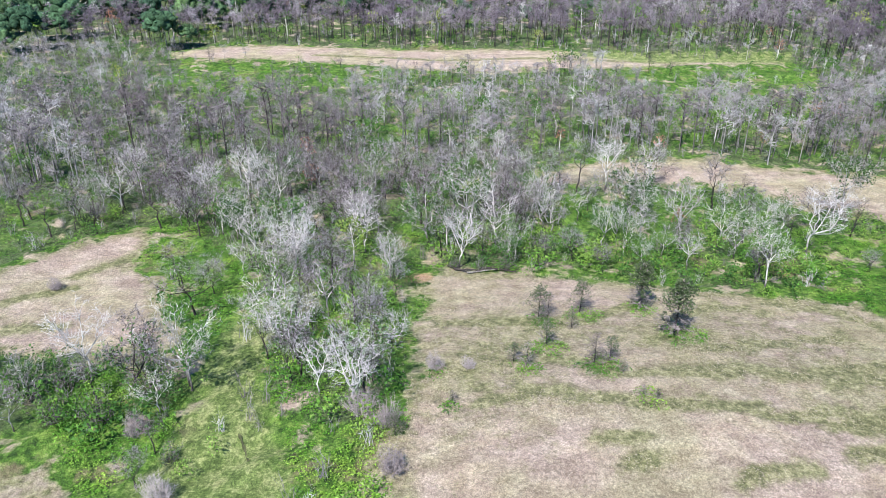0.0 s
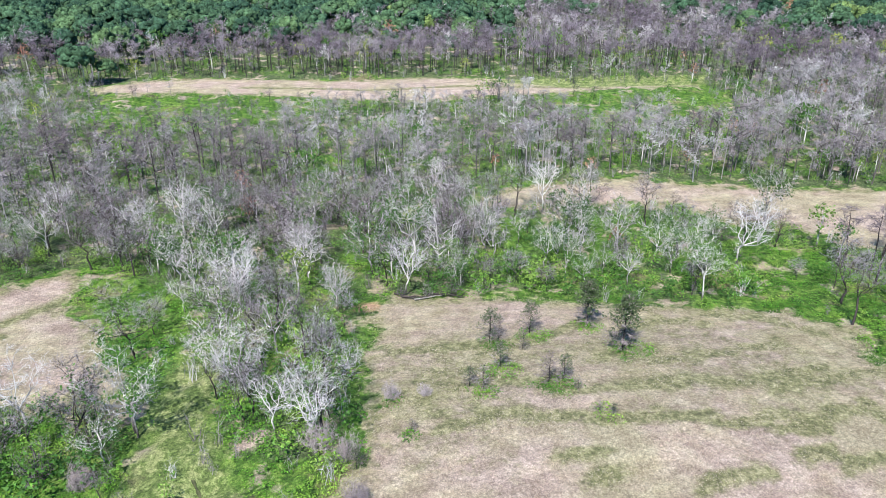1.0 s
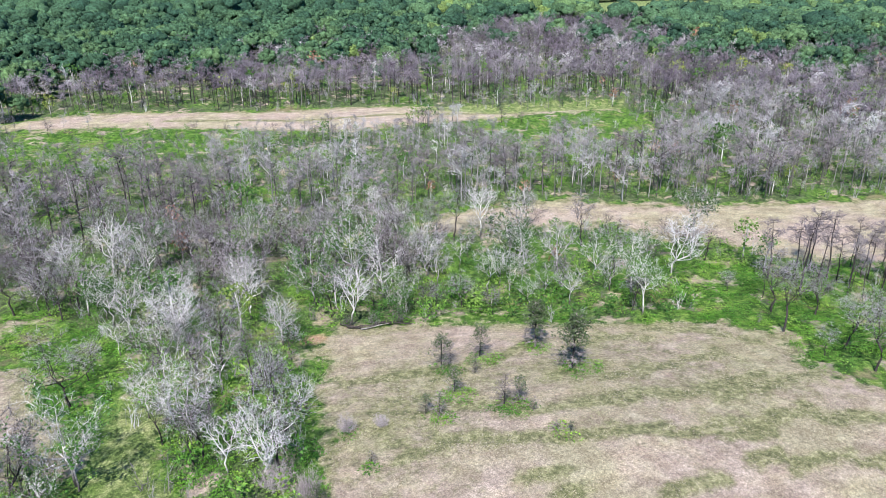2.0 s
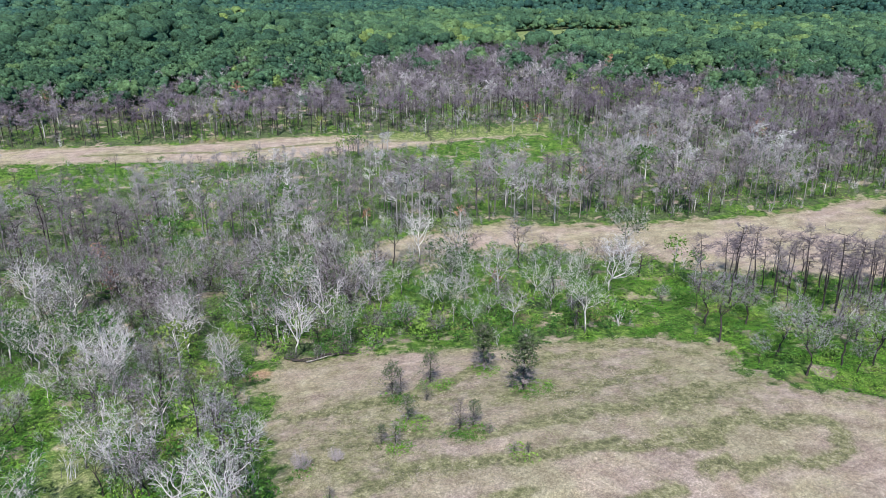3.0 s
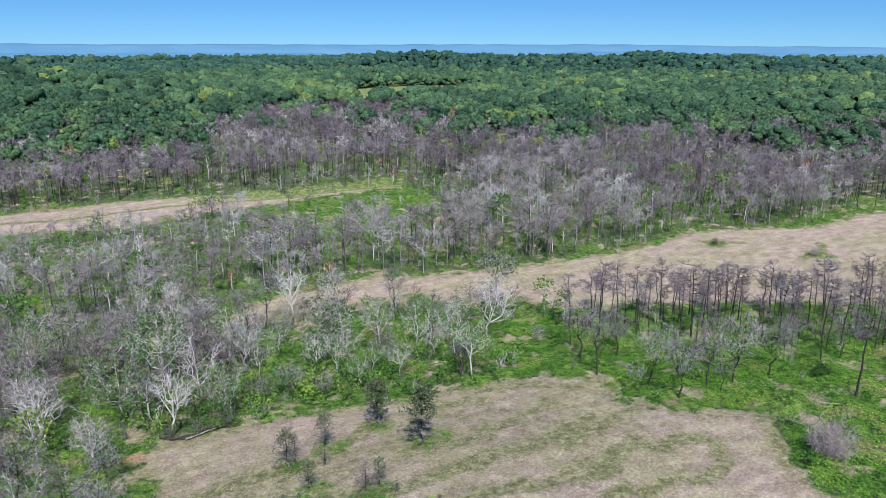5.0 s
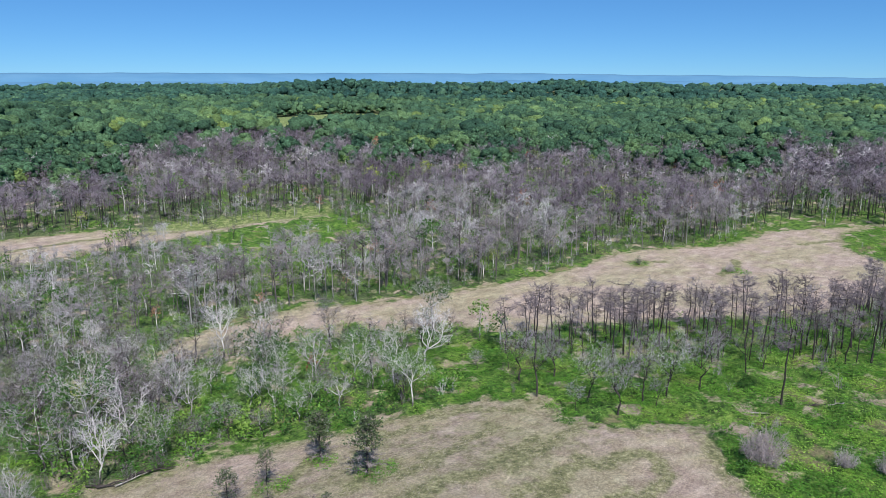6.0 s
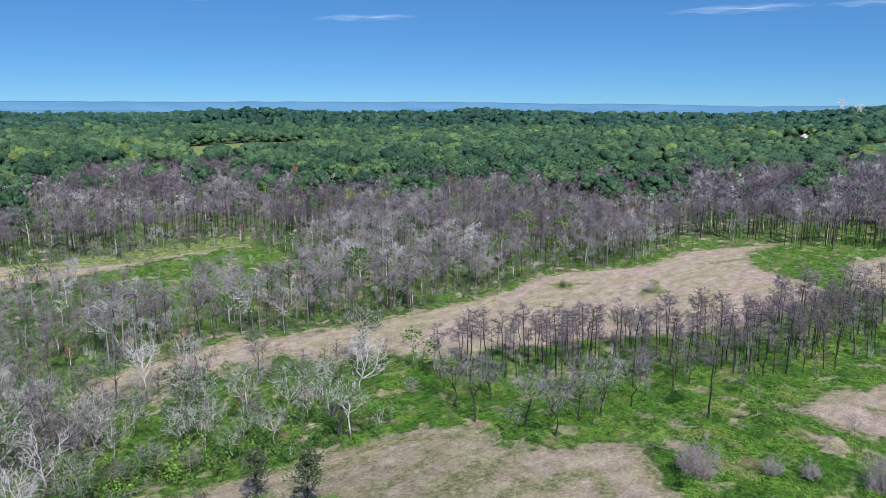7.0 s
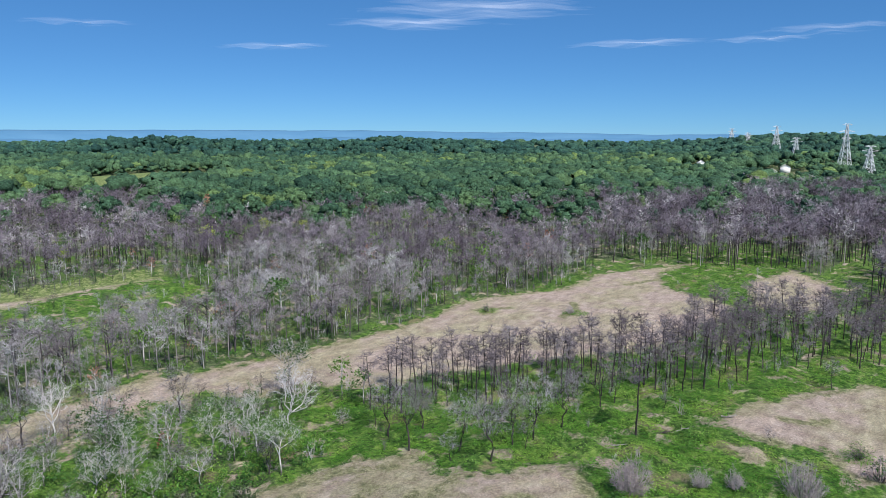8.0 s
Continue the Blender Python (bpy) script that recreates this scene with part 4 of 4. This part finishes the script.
for x, y, h in [(64, 162, 10), (-41, 121, 8.5), (-45, 118, 6), (104, 150, 8), (56, 112, 5), (30, 106, 5), (26, 103, 4), (-30, 140, 7), (12, 106, 4.5), (90, 160, 8)]:
    LIVING.put(x, y, h / 9, rt.uniform(0, 6.28), rt.randrange(5))
for x, y, h in [(-2, 273, 13), (-26, 280, 11), (-58, 303, 10), (-75, 290, 9), (34, 262, 7), (60, 290, 10)]:
    YELLOW.put(x, y, h / 9, rt.uniform(0, 6.28), rt.randrange(2))
for x, y, h in [(-29, 145, 8), (95, 178, 8), (100, 176, 7), (48, 152, 7), (42, 116, 6), (-66, 330, 12), (216, 366, 15), (226, 380, 14), (233, 390, 15), (312, 486, 16), (322, 494, 15), (56, 392, 12), (447, 244, 13), (-26, 132, 8)]:
    RUSTY.put(x, y, h / 9, rt.uniform(0, 6.28), rt.randrange(2))
for x, y, h in [(-16, 152, 11), (-21, 156, 9), (112, 172, 13), (-60, 170, 9)]:
    FLAT_PINE.put(x, y, h / 10, rt.uniform(0, 6.28), 0)
lx, ly = sown(-140, 300, 105, 330, 9.0)
keep = (rng.random(lx.size) < 0.29 * (1 + 0.6 * ripple(lx, ly, 45, 61))) & (grey_chance(lx, ly) > 0.3) & seen_side(lx, ly)
for x, y in zip(lx[keep], ly[keep]):
    u = rt.random()
    (LIVING if u < 0.80 else RUSTY if u < 0.88 else YELLOW).put(x, y, rt.uniform(0.55, 1.1) * (1.4 if y > 250 or x > 150 else 1.0), rt.uniform(0, 6.28), rt.randrange(5))


# ---- bushes of the meadows ----
def bush_kind(seed, label, stems=16, twigs=14, leaves=0, twig=None, foliage=None, wide=0.5, fine_size=1.0, bark=None):
    """A bush one metre high."""
    r = random.Random(seed)
    wood, fine, leaf = Build(), Build(), Build()
    for k in range(stems):
        a = k * 2.4 + r.uniform(-0.3, 0.3)
        q = math.sqrt((k + 0.5) / stems) * wide
        p = Vector((math.cos(a) * 0.05, math.sin(a) * 0.05, -0.05))
        e = Vector((math.cos(a) * q, math.sin(a) * q, r.uniform(0.7, 1.0) * (1 - 0.6 * (q / wide) ** 2)))
        e *= r.uniform(0.72, 1.08) * (1 + 0.22 * math.sin(2 * a + seed) + 0.12 * math.sin(5 * a))
        m = p.lerp(e, 0.5) + Vector((math.cos(a), math.sin(a), 0)) * q * 0.2
        wood.tube([p, m], [0.009, 0.006], 3)
        wood.spike(m, e, 0.006)
        for _ in range(twigs):
            u = r.uniform(0.25, 1.0)
            o = p.lerp(m, u * 2) if u < 0.5 else m.lerp(e, u * 2 - 1)
            t = o + ((e - p).normalized() * 0.6 + some_way(r, 0.2)).normalized() * r.uniform(0.10, 0.2) * fine_size
            fine.sliver(o, t, 0.004, some_way(r))
            s0 = o.lerp(t, 0.5)
            fine.sliver(s0, s0 + some_way(r, 0.3) * 0.09, 0.0035, some_way(r))
            if r.random() < leaves:
                for _ in range(3):
                    leaf.leaf(t + some_way(r) * 0.03, some_way(r), some_way(r, 0.5), r.uniform(0.035, 0.07) * fine_size, 0.018 * fine_size)
    top = tagged(new("bush"), label, "bush", "bushes of the meadows")
    part("wood", wood, bark or BARK, top)
    tagged(part("crown", fine, twig or TWIG, top), kind="stuff")
    if leaves:
        part("foliage", leaf, foliage or FOLIAGE, top)
    return top


TWIG_PALE = twig_material("pale_bush_twigs", [(0.0, (0.25, 0.215, 0.22)), (1.0, (0.44, 0.40, 0.40))])
BARE_BUSH = Stock([lambda k=k: bush_kind(700 + k, "round leafless grey bush in the dry meadow", 46, 26, 0, twig=TWIG_PALE, bark=TWIG_PALE) for k in range(3)])


def cedar_kind(seed, label, wide=0.3, rows=46, leafy=0.9, skirt=0.3, name="cedar"):
    """An upright evergreen one metre high: stem, upswept boughs, leaf sprays above a bare twiggy skirt."""
    r = random.Random(seed)
    wood, fine, leaf = Build(), Build(), Build()
    tilt = Vector((r.gauss(0, 0.04), r.gauss(0, 0.04), 1))
    wood.tube([Vector((0, 0, -0.05)), tilt * 0.5, tilt * 0.95], [0.016, 0.010, 0.003], 5)
    lumps = [(r.uniform(0, 6.28), r.uniform(0.2, 0.9)) for _ in range(6)]
    for k in range(rows):
        z = 0.05 + 0.9 * (k + r.random()) / rows
        a = k * 2.4 + r.uniform(-0.5, 0.5)
        swell = 1 + 0.45 * max(math.cos(a - la) * math.exp(-((z - lz) / 0.16) ** 2) for la, lz in lumps)
        reach = wide * min(1, 0.8 + z) * (1.02 - z) ** 0.7 * r.uniform(0.6, 1.1) * swell
        p = tilt * z
        e = p + Vector((math.cos(a) * reach, math.sin(a) * reach, reach * r.uniform(0.1, 0.75) - (0.06 if z < skirt else 0)))
        wood.spike(p, e, 0.0045)
        green = z > skirt * r.uniform(0.6, 1.5)
        for _ in range(12 if green else 24):
            u = r.uniform(0.3, 1.0)
            o = p.lerp(e, u)
            w = ((e - p).normalized() * 0.6 + some_way(r, 0.3)).normalized()
            t = o + w * r.uniform(0.03, 0.075)
            fine.sliver(o, t, 0.0048, some_way(r))
            if green and r.random() < leafy:
                for _ in range(4):
                    leaf.leaf(t + some_way(r) * 0.025, (w + some_way(r)).normalized(), some_way(r, 0.4), r.uniform(0.03, 0.055), 0.013)
    top = tagged(new(name), label, "tree" if name == "cedar" else "bush", "bushes of the meadows")
    part("trunk", wood, CHAR, top)
    tagged(part("crown", fine, TWIG_SKIRT, top), kind="stuff")
    part("foliage", leaf, CEDAR_LEAF, top)
    return top


TWIG_SKIRT = twig_material("brown_grey_twigs", [(0.0, (0.19, 0.16, 0.155)), (1.0, (0.32, 0.28, 0.275))])
CEDAR_LEAF = leaf_material("cedar_leaves", [(0.0, (0.075, 0.11, 0.05)), (1.0, (0.095, 0.135, 0.06))], 0.15, tree=True)
LEAF_BUSH = Stock([lambda k=k: bush_kind(710 + k, "scrubby bush with grey twigs and dark green leaves", 22, 14, 0.35, twig=TWIG_PINE, bark=CHAR, wide=0.42) for k in range(3)])
SCRUB = Stock([lambda k=k: cedar_kind(740 + k, "half-dead scrub with brown-grey twigs among vines", 0.5, 62, (0.0, 0.3, 0.1, 0.4)[k], (0.8, 0.45, 0.6, 0.4)[k], "scrub") for k in range(4)])
CEDAR = Stock([lambda k=k: cedar_kind(720 + k, "dark half-dead cedar with a brown twiggy skirt", 0.38 - 0.06 * k, 80, 0.62, 0.4) for k in range(2)])
CEDAR.put(30, 78, 8.2, 0.4, 0)
CEDAR.put(28, 87, 7.4, 2.4, 1)
for k, (x, y, h) in enumerate([(72, 47, 5.6), (81, 40, 2.7), (84, 36, 2.9), (88, 28, 6.0), (-5, 53, 3.0), (-6, 60, 3.0), (-9, 62, 3.4), (3, 70, 1.7), (-1, 70, 2.3), (166, 107, 2.6), (-58, 93, 2.2), (-33, 60, 3.0), (-27, 50, 3.2)]):
    BARE_BUSH.put(x, y, h * 1.2, rt.uniform(0, 6.28), k)
for k, (x, y, h) in enumerate([(6, 101, 2.2), (10, 101, 2.6), (2, 101.5, 2.0), (13, 83, 4.2), (14.5, 84, 3.2), (19, 85, 4.2), (17, 80, 2.3), (13, 75, 3.1), (18, 70, 3.7), (20, 70.5, 3.0), (10, 70, 2.7), (8.5, 71, 2.2), (22, 63, 1.4), (23.5, 62.5, 1.2), (1, 63, 1.4), (-5, 58, 2.2), (21, 68, 1.7), (107, 24, 2.9), (101, 20, 4.0), (153, 128, 2.2), (-49, 67, 6.0), (-45, 69, 5.0), (-53, 66, 6.0), (-38, 62, 4.5), (-34, 67, 5.0), (-43, 62, 4.0), (-57, 71, 5.0), (-28, 56, 2.5), (-36, 72, 3.5)]):
    (SCRUB if 2 < k < 17 else LEAF_BUSH).put(x, y, h * (1.22 if 2 < k < 17 else 1.3), rt.uniform(0, 6.28), k)


# ---- fallen timber ----
def fallen_log(x, y, turn, length, rad, dark=False):
    r = random.Random(int(x * 7 + y))
    b = Build()
    pts = [Vector((length * (k / 4 - 0.5), r.gauss(0, 0.12), rad * 0.6 + r.uniform(0, 0.15))) for k in range(5)]
    b.tube(pts, [rad * q for q in (1.1, 1.0, 0.85, 0.6, 0.25)], 6)
    top = tagged(new("fallen_log"), "charred fallen log on the ground" if dark else "bleached fallen trunk lying among vines", "log", "fallen timber")
    top.matrix_basis = Matrix.Translation((x, y, float(surface(np.array(x), np.array(y))) + 0.25)) @ Matrix.Rotation(turn, 4, "Z")
    part("trunk", b, CHAR if dark else PALE_LOG, top)
    for k in range(3):
        g = Build()
        o = pts[1].lerp(pts[4], (k + 0.5) / 3)
        g.tube([o, o + Vector((0.5, r.choice((-0.6, 0.6)), r.uniform(0.2, 0.8)))], [rad * 0.35, 0.02], 4)
        part("branch_stub", g, CHAR if dark else PALE_LOG, top)


PALE_LOG = bark_material("bleached_timber", [(0.0, (0.12, 0.11, 0.10)), (1.0, (0.28, 0.26, 0.24))], (0.34, 0.32, 0.30))
for spot in [(4, 100, -0.05, 4.5, 0.13, True), (7, 100.6, 0.5, 4, 0.13, True), (2.4, 100.4, -0.6, 4, 0.15, True), (9.5, 99.9, -0.3, 5, 0.17, True), (6, 99.6, 0.25, 4.5, 0.12, False), (87, 54.8, -0.7, 4, 0.10, False), (96, 51, -0.6, 4, 0.16, True), (99, 49, -0.4, 4, 0.12, False), (111, 45, -0.8, 3, 0.12, False), (-9, 88, 1.0, 4, 0.12, False)]:
    fallen_log(*spot)


# ---- beyond the woods ----
STEEL = Nodes("galvanised_steel", 0.55)
STEEL = STEEL.done(STEEL.ramp(STEEL.noise(0.8, 4), [(0.3, (0.58, 0.60, 0.62)), (0.7, (0.74, 0.76, 0.78))]))


def bearing(deg, dist):
    return -17 + math.sin(radians(deg)) * dist, 9 + math.cos(radians(deg)) * dist


def pylon(deg, dist, top_z, wide):
    x, y = bearing(deg, dist)
    z0 = float(surface(np.array(x), np.array(y)))
    h = top_z - z0
    ob = tagged(new("pylon"), "tall steel lattice power pylon above the woods", "pylon", "power pylons")
    ob.matrix_basis = Matrix.Translation((x, y, z0)) @ Matrix.Rotation(radians(20 - deg), 4, "Z")

    def half(t):
        return wide * (1 - t) ** 1.3 + 0.7
    corner = [(1, 1), (-1, 1), (-1, -1), (1, -1)]
    levels = [k / 8 for k in range(9)]
    for cx, cy in corner:
        b = Build()
        b.tube([(cx * half(t), cy * half(t), h * t) for t in levels], [0.34] * 9, 4)
        part("leg", b, STEEL, ob)
    for i in range(4):
        b = Build()
        (ax, ay), (bx, by) = corner[i], corner[(i + 1) % 4]
        for s, t in zip(levels, levels[1:]):
            b.tube([(ax * half(s), ay * half(s), h * s), (bx * half(t), by * half(t), h * t)], [0.22, 0.22], 3)
            b.tube([(bx * half(s), by * half(s), h * s), (ax * half(t), ay * half(t), h * t)], [0.22, 0.22], 3)
        part("lattice", b, STEEL, ob)
    for t in (0.70, 0.84, 0.98):
        b = Build()
        for side in (-1, 1):
            tip = (side * (5.5 + 3 * (t == 0.84)), 0, h * t + 0.6)
            for dy in (-1, 1):
                b.tube([(side * half(t), dy * half(t), h * t), tip], [0.3, 0.2], 3)
                b.tube([(side * half(t), dy * half(t), h * t + 2.0), tip], [0.24, 0.2], 3)
        part("crossarm", b, STEEL, ob)


for deg, dist, top_z, wide in [(82.2, 890, 39, 6.0), (80.7, 960, 63, 6.5), (77.6, 1100, 46, 5.5), (76.3, 1180, 63, 6.5), (74.4, 1350, 53, 6.0), (73.3, 1550, 62, 7.0), (72.6, 2100, 44, 5.0)]:
    pylon(deg, dist, top_z, wide)

PAINT = Nodes("white_siding", 0.6)
PAINT = PAINT.done(PAINT.ramp(PAINT.noise(0.5, 5, stretch=(0.2, 0.2, 3)), [(0.3, (0.70, 0.71, 0.70)), (0.7, (0.82, 0.82, 0.80))]))
ROOF_WHITE = Nodes("white_metal_roof", 0.4)
ROOF_WHITE = ROOF_WHITE.done(ROOF_WHITE.ramp(ROOF_WHITE.noise(0.6, 4), [(0.3, (0.70, 0.70, 0.69)), (0.7, (0.80, 0.80, 0.79))]))
ROOF_GREEN = Nodes("grey_green_shingles", 0.85)
ROOF_GREEN = ROOF_GREEN.done(ROOF_GREEN.ramp(ROOF_GREEN.noise(1.5, 5), [(0.3, (0.20, 0.24, 0.18)), (0.7, (0.30, 0.33, 0.25))]))
GLASS = Nodes("dark_window_glass", 0.1)
GLASS = GLASS.done(GLASS.ramp(GLASS.noise(0.6, 2), [(0.4, (0.03, 0.04, 0.05)), (0.6, (0.06, 0.07, 0.08))]))


def slab(b, lo, hi):
    i = len(b.v)
    b.v += [Vector((x, y, z)) for z in (lo[2], hi[2]) for x, y in ((lo[0], lo[1]), (hi[0], lo[1]), (hi[0], hi[1]), (lo[0], hi[1]))]
    for q in ((0, 3, 2, 1), (4, 5, 6, 7), (0, 1, 5, 4), (1, 2, 6, 5), (2, 3, 7, 6), (3, 0, 4, 7)):
        b.f += [(i + q[0], i + q[1], i + q[2]), (i + q[0], i + q[2], i + q[3])]


def house(deg, dist, length, depth, height, turn, roof, label, lift=0.0):
    x, y = bearing(deg, dist)
    ob = tagged(new("house"), label, "house", "houses in the woods")
    ob.matrix_basis = Matrix.Translation((x, y, float(surface(np.array(x), np.array(y))) + lift)) @ Matrix.Rotation(radians(turn), 4, "Z")
    L, D = length / 2, depth / 2
    w = Build()
    slab(w, (-L, -D, -1.5 - lift), (L, D, height))
    i = len(w.v)
    w.v += [Vector(p) for p in ((-L, -D, height), (-L, D, height), (-L, 0, height + D * 0.6), (L, -D, height), (L, D, height), (L, 0, height + D * 0.6))]
    w.f += [(i, i + 2, i + 1), (i + 3, i + 4, i + 5)]
    part("wall", w, PAINT, ob)
    for side in (-1, 1):
        g = Build()
        i = len(g.v)
        ridge, eave = height + D * 0.6, height - 0.25
        g.v += [Vector(p) for dz in (0.05, 0.3) for p in ((-L - 0.4, 0, ridge + dz), (L + 0.4, 0, ridge + dz), (L + 0.4, side * (D + 0.5), eave + dz), (-L - 0.4, side * (D + 0.5), eave + dz))]
        for q in ((0, 3, 2, 1), (4, 5, 6, 7), (0, 1, 5, 4), (1, 2, 6, 5), (2, 3, 7, 6), (3, 0, 4, 7)):
            g.f += [(i + q[0], i + q[1], i + q[2]), (i + q[0], i + q[2], i + q[3])]
        part("roof", g, roof, ob)
    for k in range(max(2, int(length / 4))):
        px_ = -L + length * (k + 0.5) / max(2, int(length / 4))
        for side in (-1, 1):
            g = Build()
            slab(g, (px_ - 0.6, side * D - 0.06, height * 0.45), (px_ + 0.6, side * D + 0.06, height * 0.8))
            part("window", g, GLASS, ob)


house(71.3, 985, 17, 10, 6.0, 25, ROOF_WHITE, "white barn with a white metal roof", 0)
house(76.1, 880, 22, 11, 4.5, 10, ROOF_GREEN, "long white house with a grey-green roof", 0)
house(77.0, 935, 18, 11, 6.0, 15, ROOF_GREEN, "white house with a tan-green shingle roof", 0)


# ---- far ridge and clouds ----
def build_ridge():
    """The blue hills that close the distance; the blue is painted-in haze."""
    n = Nodes("painted_haze_hills", 1.0)
    # base colour holds the blue of distance haze, not of the hills
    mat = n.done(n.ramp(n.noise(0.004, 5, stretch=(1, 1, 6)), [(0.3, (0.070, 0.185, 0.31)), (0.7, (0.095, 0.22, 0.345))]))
    az = np.radians(np.arange(-60, 112, 0.4))
    deg = np.degrees(az)
    far_crest = 76 + 4 * ripple(az * 900, az * 0, 200, 71) + 1.6 * ripple(az * 900, az * 0, 40, 72) - 30 * np.clip((deg - 42) / 26, 0, 1)
    mid_crest = 30 + 6 * ripple(az * 900, az * 0, 260, 73) + 2.5 * ripple(az * 900, az * 0, 45, 74)
    v, tris, m = [], [], len(az)
    for start, crest in ((4380, far_crest), (3300, mid_crest)):
        base = sum(len(part_of) for part_of in v)
        for back, up in ((0, 0.0), (60, 0.55), (140, 0.9), (220, 1.0), (330, 0.0)):
            rad = start + back
            v.append(np.stack([np.sin(az) * rad, np.cos(az) * rad, crest * up - 5 * (up == 0)], -1))
        for i in range(4):
            a = np.arange(m - 1) + i * m + base
            tris += [np.stack([a, a + 1, a + m + 1], -1), np.stack([a, a + m + 1, a + m], -1)]
    v = np.concatenate(v)
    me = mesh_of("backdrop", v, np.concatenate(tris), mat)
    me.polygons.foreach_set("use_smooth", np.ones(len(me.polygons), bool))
    tagged(new("backdrop", me), "low hills along the horizon, painted in haze blue", "hills", kind="structure")


build_ridge()


def cloud_material():
    n = Nodes("cirrus", 1.0)
    streak = n.noise(0.006, 7, 0.62, stretch=(0.3, 1.0, 1))
    thick = n.ramp(n.math("ADD", streak, n.math("MULTIPLY", n.math("SUBTRACT", n.attr("tone"), 1.0), 0.32)), [(0.26, 0.0), (0.46, 0.11), (0.66, 0.34)])
    lit = n.add("ShaderNodeBsdfTranslucent")
    lit.inputs["Color"].default_value = (0.85, 0.87, 0.9, 1)
    clear_ = n.add("ShaderNodeBsdfTransparent")
    mx = n.add("ShaderNodeMixShader")
    n.link(thick, mx.inputs["Fac"])
    n.link(clear_.outputs["BSDF"], mx.inputs[1])
    n.link(lit.outputs["BSDF"], mx.inputs[2])
    n.link(mx.outputs["Shader"], n.tree.nodes["Material Output"].inputs["Surface"])
    return n.mat


CIRRUS = cloud_material()


def cloud(deg, dist, height, across, along, tilt, weight=1.0):
    """A thin level sheet of cirrus, dense in the middle."""
    x, y = bearing(deg, dist)
    k, m = 25, 13
    u, w = np.meshgrid(np.linspace(-1, 1, k), np.linspace(-1, 1, m))
    v = np.stack([u * across / 2, w * along / 2, 6 * ripple(u * 200, w * 200, 120, 81)], -1).reshape(-1, 3)
    i = np.arange(k * m).reshape(m, k)
    a, b, c, d = i[:-1, :-1].ravel(), i[:-1, 1:].ravel(), i[1:, 1:].ravel(), i[1:, :-1].ravel()
    dens = weight * np.clip(1 - (u ** 2 + w ** 2), 0, 1).ravel() ** 1.2
    ob = new("cloud", mesh_of("cloud", v, np.concatenate([np.stack([a, b, c], -1), np.stack([a, c, d], -1)]), CIRRUS, dens))
    ob.matrix_basis = Matrix.Translation((x, y, height)) @ Matrix.Rotation(radians(tilt - deg), 4, "Z")
    ob.visible_shadow = False
    tagged(ob, "thin white wisp of cirrus in the blue sky", "cloud", "cirrus wisps")


for spec in [(49.0, 3700, 596, 820, 560, 4, 1.0), (54.6, 3400, 619, 1150, 1000, 8, 0.9), (66.3, 3650, 480, 760, 420, 0, 0.9), (38.8, 3700, 476, 680, 330, -12, 0.85), (74.8, 3650, 476, 520, 330, 6, 0.75), (79.0, 3600, 503, 640, 520, 10, 0.65), (25.4, 3700, 545, 620, 330, -8, 0.6)]:
    cloud(*spec)


# ---- standing grass of the meadows ----
def grass_tuft(seed):
    r = random.Random(seed)
    b = Build()
    for _ in range(6):
        a = r.uniform(0, 6.28)
        p = Vector((r.gauss(0, 0.15), r.gauss(0, 0.15), -0.02))
        b.sliver(p, p + Vector((math.cos(a) * 0.25, math.sin(a) * 0.25, r.uniform(0.10, 0.30))), 0.02, some_way(r))
    return b.arrays()


tx, ty = sown(-8, 70, 42, 102, 0.42)
keep = (signed(MEADOW_SOUTH, tx, ty) > -0.5) & (rng.random(tx.size) < np.clip(0.55 + 0.9 * ripple(tx, ty, 9, 91), 0.05, 1) * 0.9)
tx, ty = tx[keep], ty[keep]
tagged(scatter("dry_grass", [grass_tuft(800 + k) for k in range(8)], on_ground(tx, ty), rng.uniform(0.5, 1.2, len(tx)), DRYGRASS, rng.random(len(tx))), "short dry straw-coloured grass of the meadow", "grass", kind="stuff")


# ---- ditch in the western lane ----
def build_ditch():
    n = Nodes("wet_mud", 0.35)
    mud = n.done(n.ramp(n.noise(1.5, 5), [(0.4, (0.045, 0.05, 0.022)), (0.6, (0.09, 0.095, 0.045))]))
    bends = [(-21.8, 59.4), (-21.0, 58), (-20.2, 56.4), (-19.8, 55.2)]
    line = [(a[0] + (b[0] - a[0]) * k / 4, a[1] + (b[1] - a[1]) * k / 4) for a, b in zip(bends, bends[1:]) for k in range(4)]
    v, f = [], []
    for k, (x, y) in enumerate(line):
        w = 0.11 + 0.06 * math.sin(k * 1.9)
        z = float(surface(np.array(x), np.array(y))) + 0.10
        v += [(x - w, y - w * 0.6, z + 0.02), (x - w * 0.4, y, z), (x + w * 0.4, y, z), (x + w, y + w * 0.6, z + 0.02)]
        if k:
            for j in range(3):
                a = (k - 1) * 4 + j
                f += [(a, a + 1, a + 5), (a, a + 5, a + 4)]
    tagged(new("ditch", mesh_of("ditch", v, f, mud)), "narrow muddy ditch through the grass lane", "ditch", kind="structure")


build_ditch()
